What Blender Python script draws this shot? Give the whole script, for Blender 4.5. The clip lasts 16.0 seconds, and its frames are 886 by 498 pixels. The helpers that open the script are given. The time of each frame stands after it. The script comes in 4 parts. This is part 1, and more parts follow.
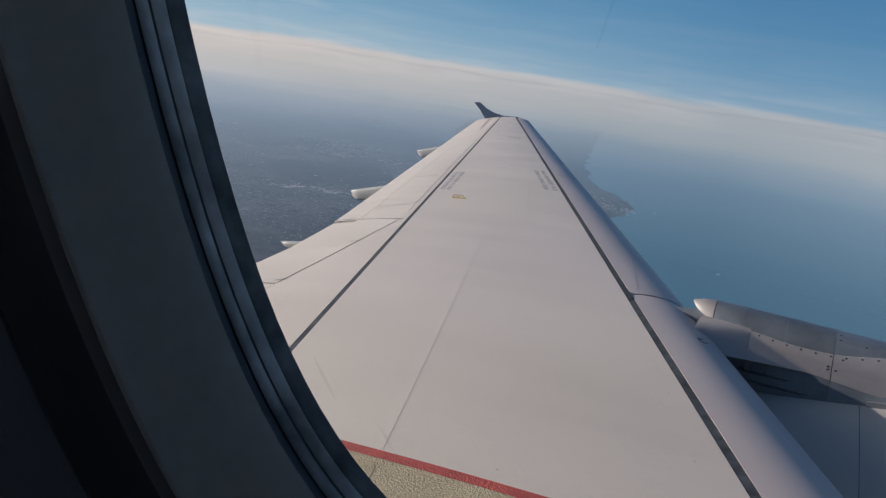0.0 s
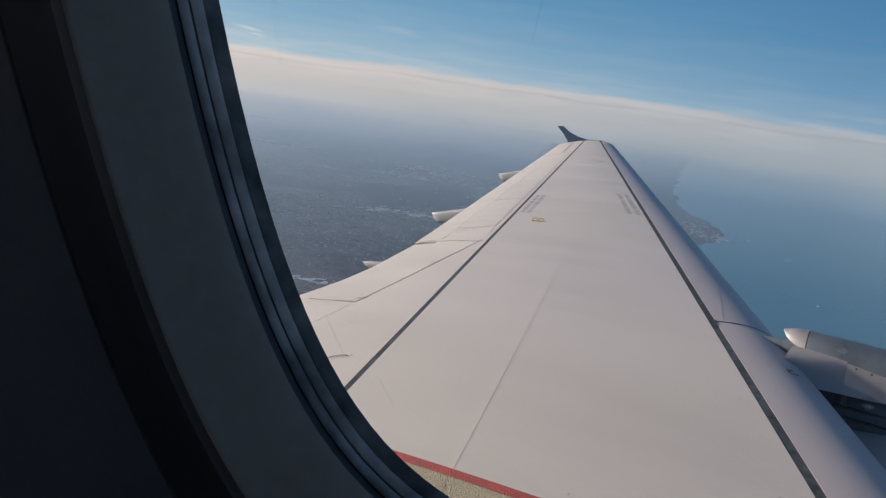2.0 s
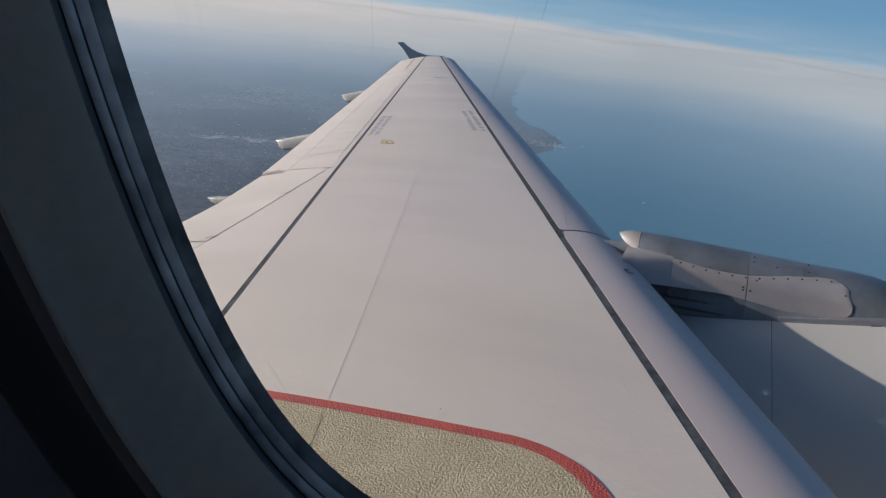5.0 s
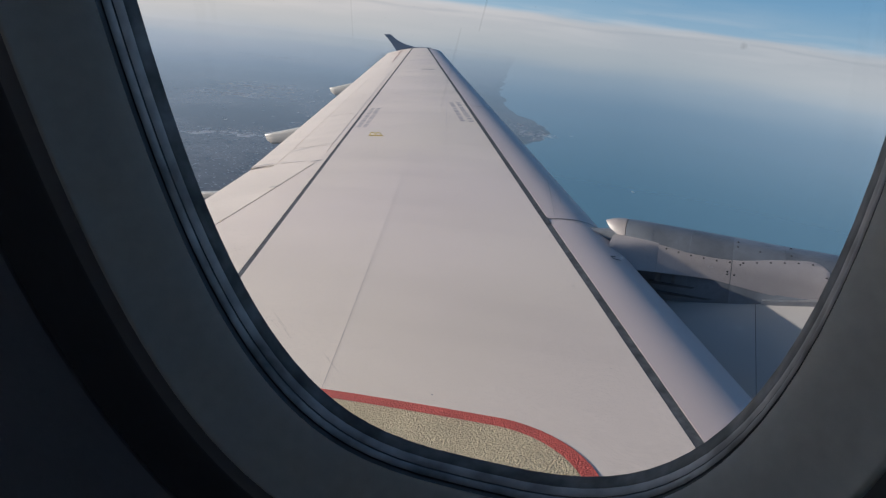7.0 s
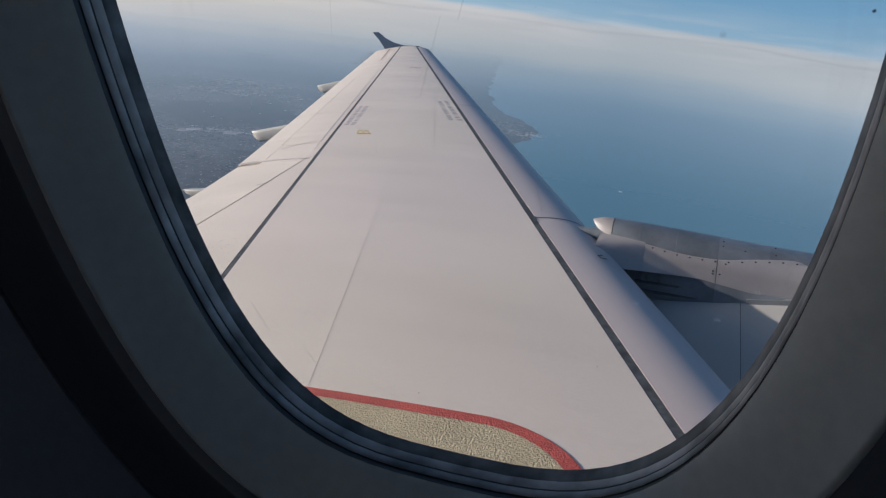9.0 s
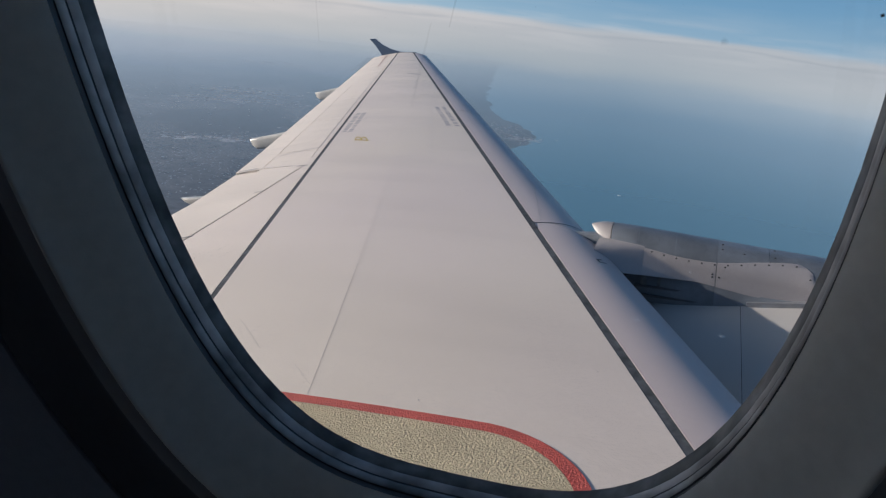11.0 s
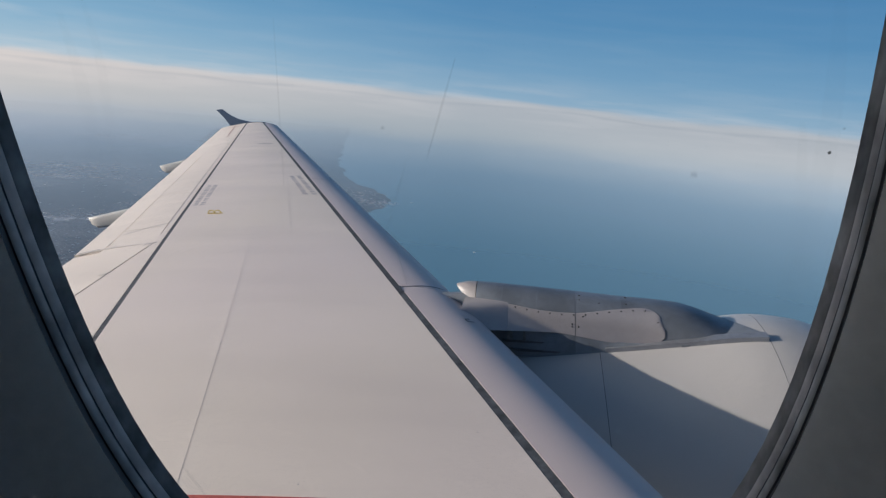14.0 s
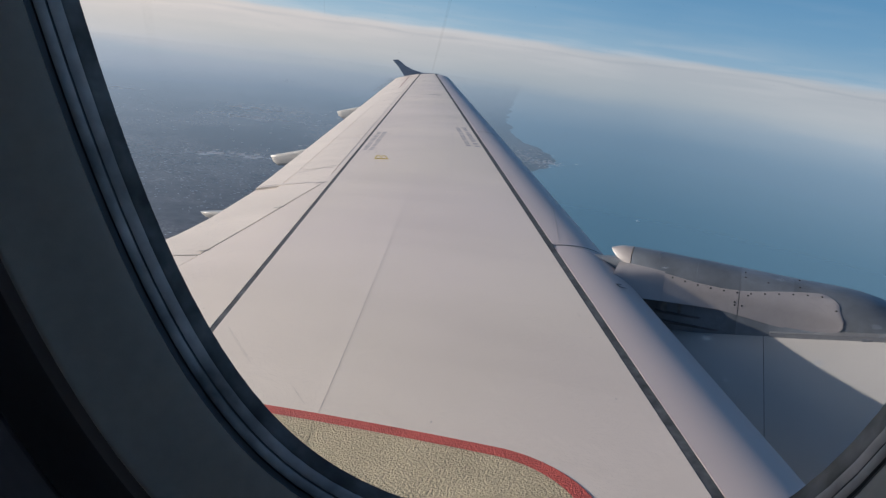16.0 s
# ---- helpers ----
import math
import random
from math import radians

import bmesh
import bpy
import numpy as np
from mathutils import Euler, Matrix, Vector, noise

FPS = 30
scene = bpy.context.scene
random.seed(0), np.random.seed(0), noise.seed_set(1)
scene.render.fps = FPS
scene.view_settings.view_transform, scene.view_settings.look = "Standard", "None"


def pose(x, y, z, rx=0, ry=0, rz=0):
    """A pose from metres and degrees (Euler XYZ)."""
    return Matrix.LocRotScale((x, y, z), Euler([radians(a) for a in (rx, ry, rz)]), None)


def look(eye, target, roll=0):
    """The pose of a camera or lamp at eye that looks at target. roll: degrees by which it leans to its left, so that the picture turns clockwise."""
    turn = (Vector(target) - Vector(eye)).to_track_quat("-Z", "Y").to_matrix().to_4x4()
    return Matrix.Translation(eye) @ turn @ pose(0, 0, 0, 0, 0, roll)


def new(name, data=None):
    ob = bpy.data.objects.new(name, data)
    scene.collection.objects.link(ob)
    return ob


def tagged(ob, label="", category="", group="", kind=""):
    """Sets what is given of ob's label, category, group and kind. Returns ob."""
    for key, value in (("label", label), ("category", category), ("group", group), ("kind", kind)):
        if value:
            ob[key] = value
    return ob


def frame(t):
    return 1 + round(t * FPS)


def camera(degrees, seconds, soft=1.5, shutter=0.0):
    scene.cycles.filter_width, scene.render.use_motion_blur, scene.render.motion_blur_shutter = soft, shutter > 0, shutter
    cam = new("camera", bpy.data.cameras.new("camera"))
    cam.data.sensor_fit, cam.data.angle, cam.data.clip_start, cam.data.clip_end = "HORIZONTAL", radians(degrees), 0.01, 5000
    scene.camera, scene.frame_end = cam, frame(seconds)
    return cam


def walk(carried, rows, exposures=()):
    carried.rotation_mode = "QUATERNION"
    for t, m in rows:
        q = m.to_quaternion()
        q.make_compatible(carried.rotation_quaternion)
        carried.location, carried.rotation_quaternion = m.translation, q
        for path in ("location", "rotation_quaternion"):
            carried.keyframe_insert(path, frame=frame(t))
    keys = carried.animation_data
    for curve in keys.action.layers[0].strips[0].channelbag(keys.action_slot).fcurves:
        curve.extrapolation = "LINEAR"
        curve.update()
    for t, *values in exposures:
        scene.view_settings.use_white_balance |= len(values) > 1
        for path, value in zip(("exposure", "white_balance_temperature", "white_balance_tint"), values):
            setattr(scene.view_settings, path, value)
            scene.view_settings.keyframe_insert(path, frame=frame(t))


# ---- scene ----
# ---------------------------------------------------------------- camera
# The aircraft flies a little nose-up: TILT turns its own axes (x forward,
# y out along the port wing, z up) into the level world.
TILT = Vector((0.143, -0.0171, 1.0)).rotation_difference(Vector((0, 0, 1))).to_matrix().to_4x4()
PATH = [
    (0, -1.2487, -0.0927, 1.2894, -10.118, -2.304, 30.429),
    (0.5, -1.2227, -0.0960, 1.2876, -8.941, -1.069, 34.829),
    (1, -1.2150, -0.1026, 1.2852, -9.669, -2.596, 36.156),
    (1.5, -1.2009, -0.1155, 1.2900, -8.469, -1.004, 37.359),
    (2, -1.2125, -0.1016, 1.2807, -8.389, -2.167, 37.347),
    (2.5, -1.1984, -0.1201, 1.2917, -8.991, -2.268, 37.494),
    (2.8, -1.2287, -0.0978, 1.2828, -9.951, -3.088, 35.135),
    (3, -1.2389, -0.1131, 1.2981, -11.899, -6.243, 31.224),
    (3.2, -1.2406, -0.1200, 1.3079, -12.568, -5.596, 28.330),
    (3.5, -1.2500, -0.1165, 1.3125, -11.350, -4.531, 26.965),
    (4, -1.2544, -0.1054, 1.3088, -12.159, -3.727, 24.059),
    (4.2, -1.2518, -0.1051, 1.3096, -12.991, -2.456, 23.727),
    (6.3, -1.2164, -0.1494, 1.3206, -15.368, 0.613, 24.444),
    (6.5, -1.2154, -0.1536, 1.3204, -15.311, 0.064, 24.069),
    (7, -1.2095, -0.1545, 1.3174, -15.489, 0.605, 23.279),
    (7.5, -1.2092, -0.1514, 1.3145, -15.603, 0.919, 23.204),
    (8, -1.2094, -0.1504, 1.3111, -15.863, 1.176, 23.079),
    (8.5, -1.2089, -0.1539, 1.3142, -16.055, 0.944, 22.860),
    (8.7, -1.2084, -0.1532, 1.3147, -15.590, 0.050, 22.391),
    (10.8, -1.2056, -0.1506, 1.3144, -15.642, 1.533, 21.810),
    (11, -1.2089, -0.1449, 1.3156, -15.138, 0.670, 22.135),
    (11.5, -1.2189, -0.1413, 1.3205, -13.381, -1.753, 20.891),
    (12, -1.2315, -0.1575, 1.3305, -12.390, -3.717, 16.536),
    (12.5, -1.2259, -0.1600, 1.3288, -12.443, -3.190, 17.318),
    (13, -1.2261, -0.1501, 1.3275, -13.849, -3.680, 17.137),
    (13.5, -1.2234, -0.1403, 1.3250, -13.562, -2.348, 16.484),
    (14, -1.2414, -0.1472, 1.3332, -10.130, 2.046, 9.894),
    (14.2, -1.2501, -0.1284, 1.3209, -9.706, 1.736, 4.267),
    (14.5, -1.2248, -0.0725, 1.3000, -7.756, 4.166, -0.767),
    (14.8, -1.2278, -0.0923, 1.3132, -9.415, 3.268, -3.202),
    (15, -1.2479, -0.1184, 1.3109, -10.853, 2.934, 3.394),
    (15.2, -1.2419, -0.1376, 1.3260, -12.482, 2.116, 11.127),
    (15.5, -1.2365, -0.1373, 1.3205, -12.186, -2.951, 19.323),
    (16, -1.2228, -0.1152, 1.3007, -13.381, -0.446, 23.896),
]
cam = camera(66, 16.0, soft=1.25)
walk(cam, [(t, TILT @ pose(x, y, z, 90 + p, r, w)) for t, x, y, z, p, r, w in PATH],
     exposures=[(0.0, -0.19), (0.5, -0.14), (4.2, -0.13), (6.3, 0.0), (16.0, 0.0)])

# ---------------------------------------------------------------- light
SUN_FROM = (TILT.to_3x3() @ Vector((-1.0, -0.14, 0.312))).normalized()
sun_data = bpy.data.lights.new("sun", "SUN")
sun_data.energy, sun_data.angle, sun_data.color = 4.2, radians(0.6), (1.0, 0.895, 0.81)
sun = new("sun", sun_data)
sun.matrix_world = look(SUN_FROM * 50, (0, 0, 0))
scene.view_settings.exposure = 0.0


def build_world():
    w = bpy.data.worlds.new("sky")
    scene.world = w
    w.use_nodes = True
    nt = w.node_tree
    nt.nodes.clear()
    N, L = nt.nodes.new, nt.links.new
    out, bg = N("ShaderNodeOutputWorld"), N("ShaderNodeBackground")
    sky = N("ShaderNodeTexSky")
    sky.sky_type, sky.sun_disc = "NISHITA", False
    sky.sun_elevation = math.asin(SUN_FROM.z)
    sky.sun_rotation = math.atan2(SUN_FROM.x, SUN_FROM.y)
    sky.altitude, sky.air_density, sky.dust_density, sky.ozone_density = 3000, 1.0, 0.6, 1.5
    dim = N("ShaderNodeVectorMath")
    dim.operation = "SCALE"
    dim.inputs["Scale"].default_value = 0.15
    L(sky.outputs[0], dim.inputs[0])
    tc, sep = N("ShaderNodeTexCoord"), N("ShaderNodeSeparateXYZ")
    L(tc.outputs["Generated"], sep.inputs[0])
    # uneven upper edge of the far cloud and haze layer
    mp = N("ShaderNodeMapping")
    mp.inputs["Scale"].default_value = (2.2, 2.2, 16)
    L(tc.outputs["Generated"], mp.inputs[0])
    nz = N("ShaderNodeTexNoise")
    nz.inputs["Scale"].default_value, nz.inputs["Detail"].default_value = 2.6, 9
    L(mp.outputs[0], nz.inputs[0])
    add = N("ShaderNodeMath")
    add.operation = "MULTIPLY_ADD"
    add.inputs[1].default_value = 0.02
    L(nz.outputs["Fac"], add.inputs[0])
    L(sep.outputs["Z"], add.inputs[2])
    ramp = N("ShaderNodeMapRange")
    ramp.inputs["From Min"].default_value, ramp.inputs["From Max"].default_value = -0.34, 0.46
    L(add.outputs[0], ramp.inputs[0])
    col = N("ShaderNodeValToRGB")
    e = col.color_ramp.elements
    stops = [(0.0, (0.085, 0.17, 0.27, 1)), (0.175, (0.107, 0.200, 0.305, 1)), (0.306, (0.155, 0.248, 0.355, 1)), (0.350, (0.225, 0.31, 0.405, 1)), (0.380, (0.335, 0.395, 0.455, 1)), (0.404, (0.395, 0.44, 0.492, 1)),
             (0.426, (0.425, 0.46, 0.51, 1)), (0.4305, (0.385, 0.425, 0.48, 1)), (0.434, (0.455, 0.485, 0.53, 1)), (0.440, (0.44, 0.48, 0.535, 1)), (0.447, (0.27, 0.42, 0.565, 1)), (0.50, (0.175, 0.345, 0.53, 1)),
             (0.58, (0.102, 0.268, 0.475, 1)), (0.76, (0.048, 0.18, 0.395, 1)), (1.0, (0.045, 0.15, 0.36, 1))]
    e[0].position, e[0].color = stops[0]
    e[1].position, e[1].color = stops[-1]
    for p, c in stops[1:-1]:
        k = e.new(p)
        k.color = c
    L(ramp.outputs[0], col.inputs[0])
    # broken cloud in the pale layer, and thin wisps above it
    mp2 = N("ShaderNodeMapping")
    mp2.inputs["Scale"].default_value = (3.0, 3.0, 34)
    L(tc.outputs["Generated"], mp2.inputs[0])
    nz2 = N("ShaderNodeTexNoise")
    nz2.inputs["Scale"].default_value, nz2.inputs["Detail"].default_value = 2.4, 8
    L(mp2.outputs[0], nz2.inputs[0])
    wis = N("ShaderNodeMapRange")
    wis.inputs["From Min"].default_value, wis.inputs["From Max"].default_value = 0.45, 0.80
    L(nz2.outputs["Fac"], wis.inputs[0])
    zone = N("ShaderNodeValToRGB")
    ze = zone.color_ramp.elements
    ze[0].position, ze[0].color = 0.385, (0, 0, 0, 1)
    ze[1].position, ze[1].color = 0.68, (0, 0, 0, 1)
    for p, v in ((0.425, 0.35), (0.442, 0.5), (0.47, 0.14), (0.52, 0.05), (0.57, 0.04)):
        k = ze.new(p)
        k.color = (v, v, v, 1)
    L(ramp.outputs[0], zone.inputs[0])
    wamt = N("ShaderNodeMath")
    wamt.operation = "MULTIPLY"
    L(wis.outputs[0], wamt.inputs[0])
    L(zone.outputs[0], wamt.inputs[1])
    cloud = N("ShaderNodeMix")
    cloud.data_type = "RGBA"
    cloud.inputs[7].default_value = (0.62, 0.63, 0.66, 1)
    L(wamt.outputs[0], cloud.inputs[0])
    L(col.outputs[0], cloud.inputs[6])
    # three thin cirrus wisps high over the land
    col_now = cloud.outputs[2]
    for centre, slope, half, thick, amount in (((-0.803, 0.5955, 0.0272), -0.09, 0.026, 0.0030, 0.62), ((-0.795, 0.606, 0.0205), -0.07, 0.016, 0.0018, 0.32), ((-0.672, 0.739, 0.0545), -0.10, 0.060, 0.0075, 0.20)):
        c = Vector(centre).normalized()
        tangent = Vector((c.y, -c.x, slope)).normalized()
        upward = (Vector((0, 0, 1)) - tangent * tangent.z).normalized()
        masks = []
        for axis, size in ((tangent, half), (upward, thick)):
            d = N("ShaderNodeVectorMath")
            d.operation = "DOT_PRODUCT"
            L(tc.outputs["Generated"], d.inputs[0])
            d.inputs[1].default_value = axis
            off = N("ShaderNodeMath")
            off.operation = "SUBTRACT"
            L(d.outputs["Value"], off.inputs[0])
            off.inputs[1].default_value = c.dot(axis)
            ab = N("ShaderNodeMath")
            ab.operation = "ABSOLUTE"
            L(off.outputs[0], ab.inputs[0])
            fall = N("ShaderNodeMapRange")
            fall.interpolation_type = "SMOOTHSTEP"
            fall.inputs["From Min"].default_value, fall.inputs["From Max"].default_value = size, 0.0
            L(ab.outputs[0], fall.inputs[0])
            masks.append(fall.outputs[0])
        both = N("ShaderNodeMath")
        both.operation = "MULTIPLY"
        L(masks[0], both.inputs[0])
        L(masks[1], both.inputs[1])
        ragged = N("ShaderNodeMapRange")
        ragged.inputs["From Min"].default_value, ragged.inputs["From Max"].default_value = 0.30, 0.62
        ragged.inputs["To Max"].default_value = amount
        L(nz2.outputs["Fac"], ragged.inputs[0])
        amt = N("ShaderNodeMath")
        amt.operation = "MULTIPLY"
        L(both.outputs[0], amt.inputs[0])
        L(ragged.outputs[0], amt.inputs[1])
        wm = N("ShaderNodeMix")
        wm.data_type = "RGBA"
        wm.inputs[7].default_value = (0.66, 0.68, 0.70, 1)
        L(amt.outputs[0], wm.inputs[0])
        L(col_now, wm.inputs[6])
        col_now = wm.outputs[2]
    # warm glow of the haze towards the sun
    dot = N("ShaderNodeVectorMath")
    dot.operation = "DOT_PRODUCT"
    L(tc.outputs["Generated"], dot.inputs[0])
    dot.inputs[1].default_value = Vector((SUN_FROM.x, SUN_FROM.y, 0)).normalized()
    warm = N("ShaderNodeMapRange")
    warm.inputs["From Min"].default_value, warm.inputs["From Max"].default_value = 0.0, 1.0
    L(dot.outputs["Value"], warm.inputs[0])
    wmix = N("ShaderNodeMix")
    wmix.data_type, wmix.blend_type = "RGBA", "MULTIPLY"
    wmix.inputs[7].default_value = (1.88, 1.54, 1.30, 1)
    L(warm.outputs[0], wmix.inputs[0])
    L(col_now, wmix.inputs[6])
    # haze over the ground is brighter towards the sun
    below = N("ShaderNodeMapRange")
    below.inputs["From Min"].default_value, below.inputs["From Max"].default_value = -0.03, -0.09
    L(sep.outputs["Z"], below.inputs[0])
    bw = N("ShaderNodeMath")
    bw.operation = "MULTIPLY"
    L(below.outputs[0], bw.inputs[0])
    L(warm.outputs[0], bw.inputs[1])
    hmix = N("ShaderNodeMix")
    hmix.data_type, hmix.blend_type = "RGBA", "MULTIPLY"
    hmix.inputs[7].default_value = (1.50, 1.37, 1.41, 1)
    L(bw.outputs[0], hmix.inputs[0])
    L(wmix.outputs[2], hmix.inputs[6])
    # pale haze tone put in low ahead, where the lens bends the horizon down
    ahead = N("ShaderNodeMapRange")
    ahead.interpolation_type = "SMOOTHSTEP"
    ahead.inputs["From Min"].default_value, ahead.inputs["From Max"].default_value = -0.35, 0.45
    L(sep.outputs["X"], ahead.inputs[0])
    under = N("ShaderNodeMapRange")
    under.interpolation_type = "SMOOTHSTEP"
    under.inputs["From Min"].default_value, under.inputs["From Max"].default_value = 0.0, -0.07
    L(sep.outputs["Z"], under.inputs[0])
    am = N("ShaderNodeMath")
    am.operation = "MULTIPLY"
    L(ahead.outputs[0], am.inputs[0])
    L(under.outputs[0], am.inputs[1])
    amix = N("ShaderNodeMix")
    amix.data_type, amix.blend_type = "RGBA", "MULTIPLY"
    amix.inputs[7].default_value = (1.62, 1.46, 1.36, 1)
    L(am.outputs[0], amix.inputs[0])
    L(hmix.outputs[2], amix.inputs[6])
    # bright aureole low round the sun
    full = N("ShaderNodeVectorMath")
    full.operation = "DOT_PRODUCT"
    L(tc.outputs["Generated"], full.inputs[0])
    full.inputs[1].default_value = SUN_FROM
    top0 = N("ShaderNodeMath")
    top0.operation = "MAXIMUM"
    top0.inputs[1].default_value = 0.0
    L(full.outputs["Value"], top0.inputs[0])
    pw = N("ShaderNodeMath")
    pw.operation = "POWER"
    pw.inputs[1].default_value = 30.0
    L(top0.outputs[0], pw.inputs[0])
    glow = N("ShaderNodeVectorMath")
    glow.operation = "SCALE"
    glow.inputs[0].default_value = (5.5, 5.0, 4.4)
    L(pw.outputs[0], glow.inputs["Scale"])
    # and unseen bright low haze under it, added to light the window surround
    low = N("ShaderNodeMapRange")
    low.interpolation_type = "SMOOTHSTEP"
    low.inputs["From Min"].default_value, low.inputs["From Max"].default_value = 0.20, 0.06
    L(sep.outputs["Z"], low.inputs[0])
    side0 = N("ShaderNodeMath")
    side0.operation = "MAXIMUM"
    side0.inputs[1].default_value = 0.0
    L(dot.outputs["Value"], side0.inputs[0])
    side = N("ShaderNodeMath")
    side.operation = "POWER"
    side.inputs[1].default_value = 24.0
    L(side0.outputs[0], side.inputs[0])
    haze = N("ShaderNodeMath")
    haze.operation = "MULTIPLY"
    L(side.outputs[0], haze.inputs[0])
    L(low.outputs[0], haze.inputs[1])
    belt = N("ShaderNodeVectorMath")
    belt.operation = "SCALE"
    belt.inputs[0].default_value = (15.0, 13.0, 11.0)
    L(haze.outputs[0], belt.inputs["Scale"])
    both = N("ShaderNodeVectorMath")
    L(glow.outputs[0], both.inputs[0])
    L(belt.outputs[0], both.inputs[1])
    lit = N("ShaderNodeVectorMath")
    L(amix.outputs[2], lit.inputs[0])
    L(both.outputs[0], lit.inputs[1])
    # clear sky takes over with height
    up = N("ShaderNodeMapRange")
    up.inputs["From Min"].default_value, up.inputs["From Max"].default_value = 0.25, 0.7
    L(sep.outputs["Z"], up.inputs[0])
    mix = N("ShaderNodeMix")
    mix.data_type = "RGBA"
    L(up.outputs[0], mix.inputs[0])
    L(lit.outputs[0], mix.inputs[6])
    L(dim.outputs[0], mix.inputs[7])
    L(mix.outputs[2], bg.inputs[0])
    L(bg.outputs[0], out.inputs[0])


build_world()


# ---------------------------------------------------------------- materials
def material(name, color, rough=0.5, metal=0.0, grain=0.0, grain_scale=40.0, stain=0.0, stain_scale=1.5, bump=0.0, bump_scale=200.0,
             stretch=(1, 1, 1), spec=0.5, vary=0.0, coat=0.0, tint=None, tint_scale=0.5, streak=0.0, bump_depth=0.004):
    m = bpy.data.materials.new(name)
    m.use_nodes = True
    nt = m.node_tree
    b = nt.nodes["Principled BSDF"]
    N, L = nt.nodes.new, nt.links.new
    b.inputs["Roughness"].default_value, b.inputs["Metallic"].default_value = rough, metal
    b.inputs["Specular IOR Level"].default_value = spec
    b.inputs["Coat Weight"].default_value = coat
    tc, mp = N("ShaderNodeTexCoord"), N("ShaderNodeMapping")
    mp.inputs["Scale"].default_value = stretch
    L(tc.outputs["Object"], mp.inputs[0])
    value = None
    lines = N("ShaderNodeMapping")
    lines.inputs["Scale"].default_value = (0.25, 9.0, 1.0)
    L(tc.outputs["Object"], lines.inputs[0])
    for amount, scale, det, source in ((grain, grain_scale, 3, mp), (stain, stain_scale, 6, mp), (streak, 1.6, 5, lines)):
        if not amount:
            continue
        n = N("ShaderNodeTexNoise")
        n.inputs["Scale"].default_value, n.inputs["Detail"].default_value = scale, det
        L(source.outputs[0], n.inputs[0])
        r = N("ShaderNodeMapRange")
        r.inputs["From Min"].default_value, r.inputs["From Max"].default_value = 0.3, 0.7
        r.inputs["To Min"].default_value, r.inputs["To Max"].default_value = 1 - amount, 1 + amount * 0.5
        L(n.outputs["Fac"], r.inputs[0])
        if value is None:
            value = r.outputs[0]
        else:
            mu = N("ShaderNodeMath")
            mu.operation = "MULTIPLY"
            L(value, mu.inputs[0])
            L(r.outputs[0], mu.inputs[1])
            value = mu.outputs[0]
    if vary:
        info = N("ShaderNodeObjectInfo")
        r = N("ShaderNodeMapRange")
        r.inputs["To Min"].default_value, r.inputs["To Max"].default_value = 1 - vary, 1 + vary
        L(info.outputs["Random"], r.inputs[0])
        if value is None:
            value = r.outputs[0]
        else:
            mu = N("ShaderNodeMath")
            mu.operation = "MULTIPLY"
            L(value, mu.inputs[0])
            L(r.outputs[0], mu.inputs[1])
            value = mu.outputs[0]
    if value is None:
        b.inputs["Base Color"].default_value = (*color, 1)
    else:
        sc = N("ShaderNodeVectorMath")
        sc.operation = "SCALE"
        sc.inputs[0].default_value = color
        if tint:
            n = N("ShaderNodeTexNoise")
            n.inputs["Scale"].default_value, n.inputs["Detail"].default_value = tint_scale, 4
            L(tc.outputs["Object"], n.inputs[0])
            r = N("ShaderNodeMapRange")
            r.inputs["From Min"].default_value, r.inputs["From Max"].default_value = 0.35, 0.65
            L(n.outputs["Fac"], r.inputs[0])
            mx = N("ShaderNodeMix")
            mx.data_type = "RGBA"
            mx.inputs[6].default_value, mx.inputs[7].default_value = (*color, 1), (*tint, 1)
            L(r.outputs[0], mx.inputs[0])
            L(mx.outputs[2], sc.inputs[0])
        L(value, sc.inputs["Scale"])
        L(sc.outputs[0], b.inputs["Base Color"])
    if bump:
        n = N("ShaderNodeTexNoise")
        n.inputs["Scale"].default_value, n.inputs["Detail"].default_value = bump_scale, 4
        L(tc.outputs["Object"], n.inputs[0])
        bp = N("ShaderNodeBump")
        bp.inputs["Strength"].default_value, bp.inputs["Distance"].default_value = bump, bump_depth
        L(n.outputs["Fac"], bp.inputs["Height"])
        L(bp.outputs[0], b.inputs["Normal"])
    return m


WING = material("wing_paint", (0.742, 0.640, 0.580), 0.5, spec=0.3, grain=0.05, grain_scale=80, stain=0.085, stain_scale=1.3, stretch=(0.45, 1.5, 1), vary=0.015, tint=(0.765, 0.668, 0.570), tint_scale=0.35, streak=0.012)
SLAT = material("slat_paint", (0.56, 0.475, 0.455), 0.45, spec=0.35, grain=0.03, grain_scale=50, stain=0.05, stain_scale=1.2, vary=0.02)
FLAP = material("flap_paint", (0.73, 0.64, 0.56), 0.5, spec=0.3, grain=0.04, stain=0.08, stain_scale=1.6, stretch=(0.6, 2.0, 1), vary=0.03)
SEAL = material("rubber_seal", (0.10, 0.104, 0.11), 0.7, spec=0.25, grain=0.5, grain_scale=26, stain=0.3, stain_scale=4)
UNDER = material("gap_dark", (0.06, 0.058, 0.06), 0.7, stain=0.2)
LOWER = material("lower_skin", (0.45, 0.45, 0.46), 0.45, stain=0.1)
RED = material("red_paint", (0.57, 0.10, 0.075), 0.6, grain=0.18, grain_scale=120, stain=0.22, stain_scale=7, bump=0.9, bump_scale=150, bump_depth=0.008)
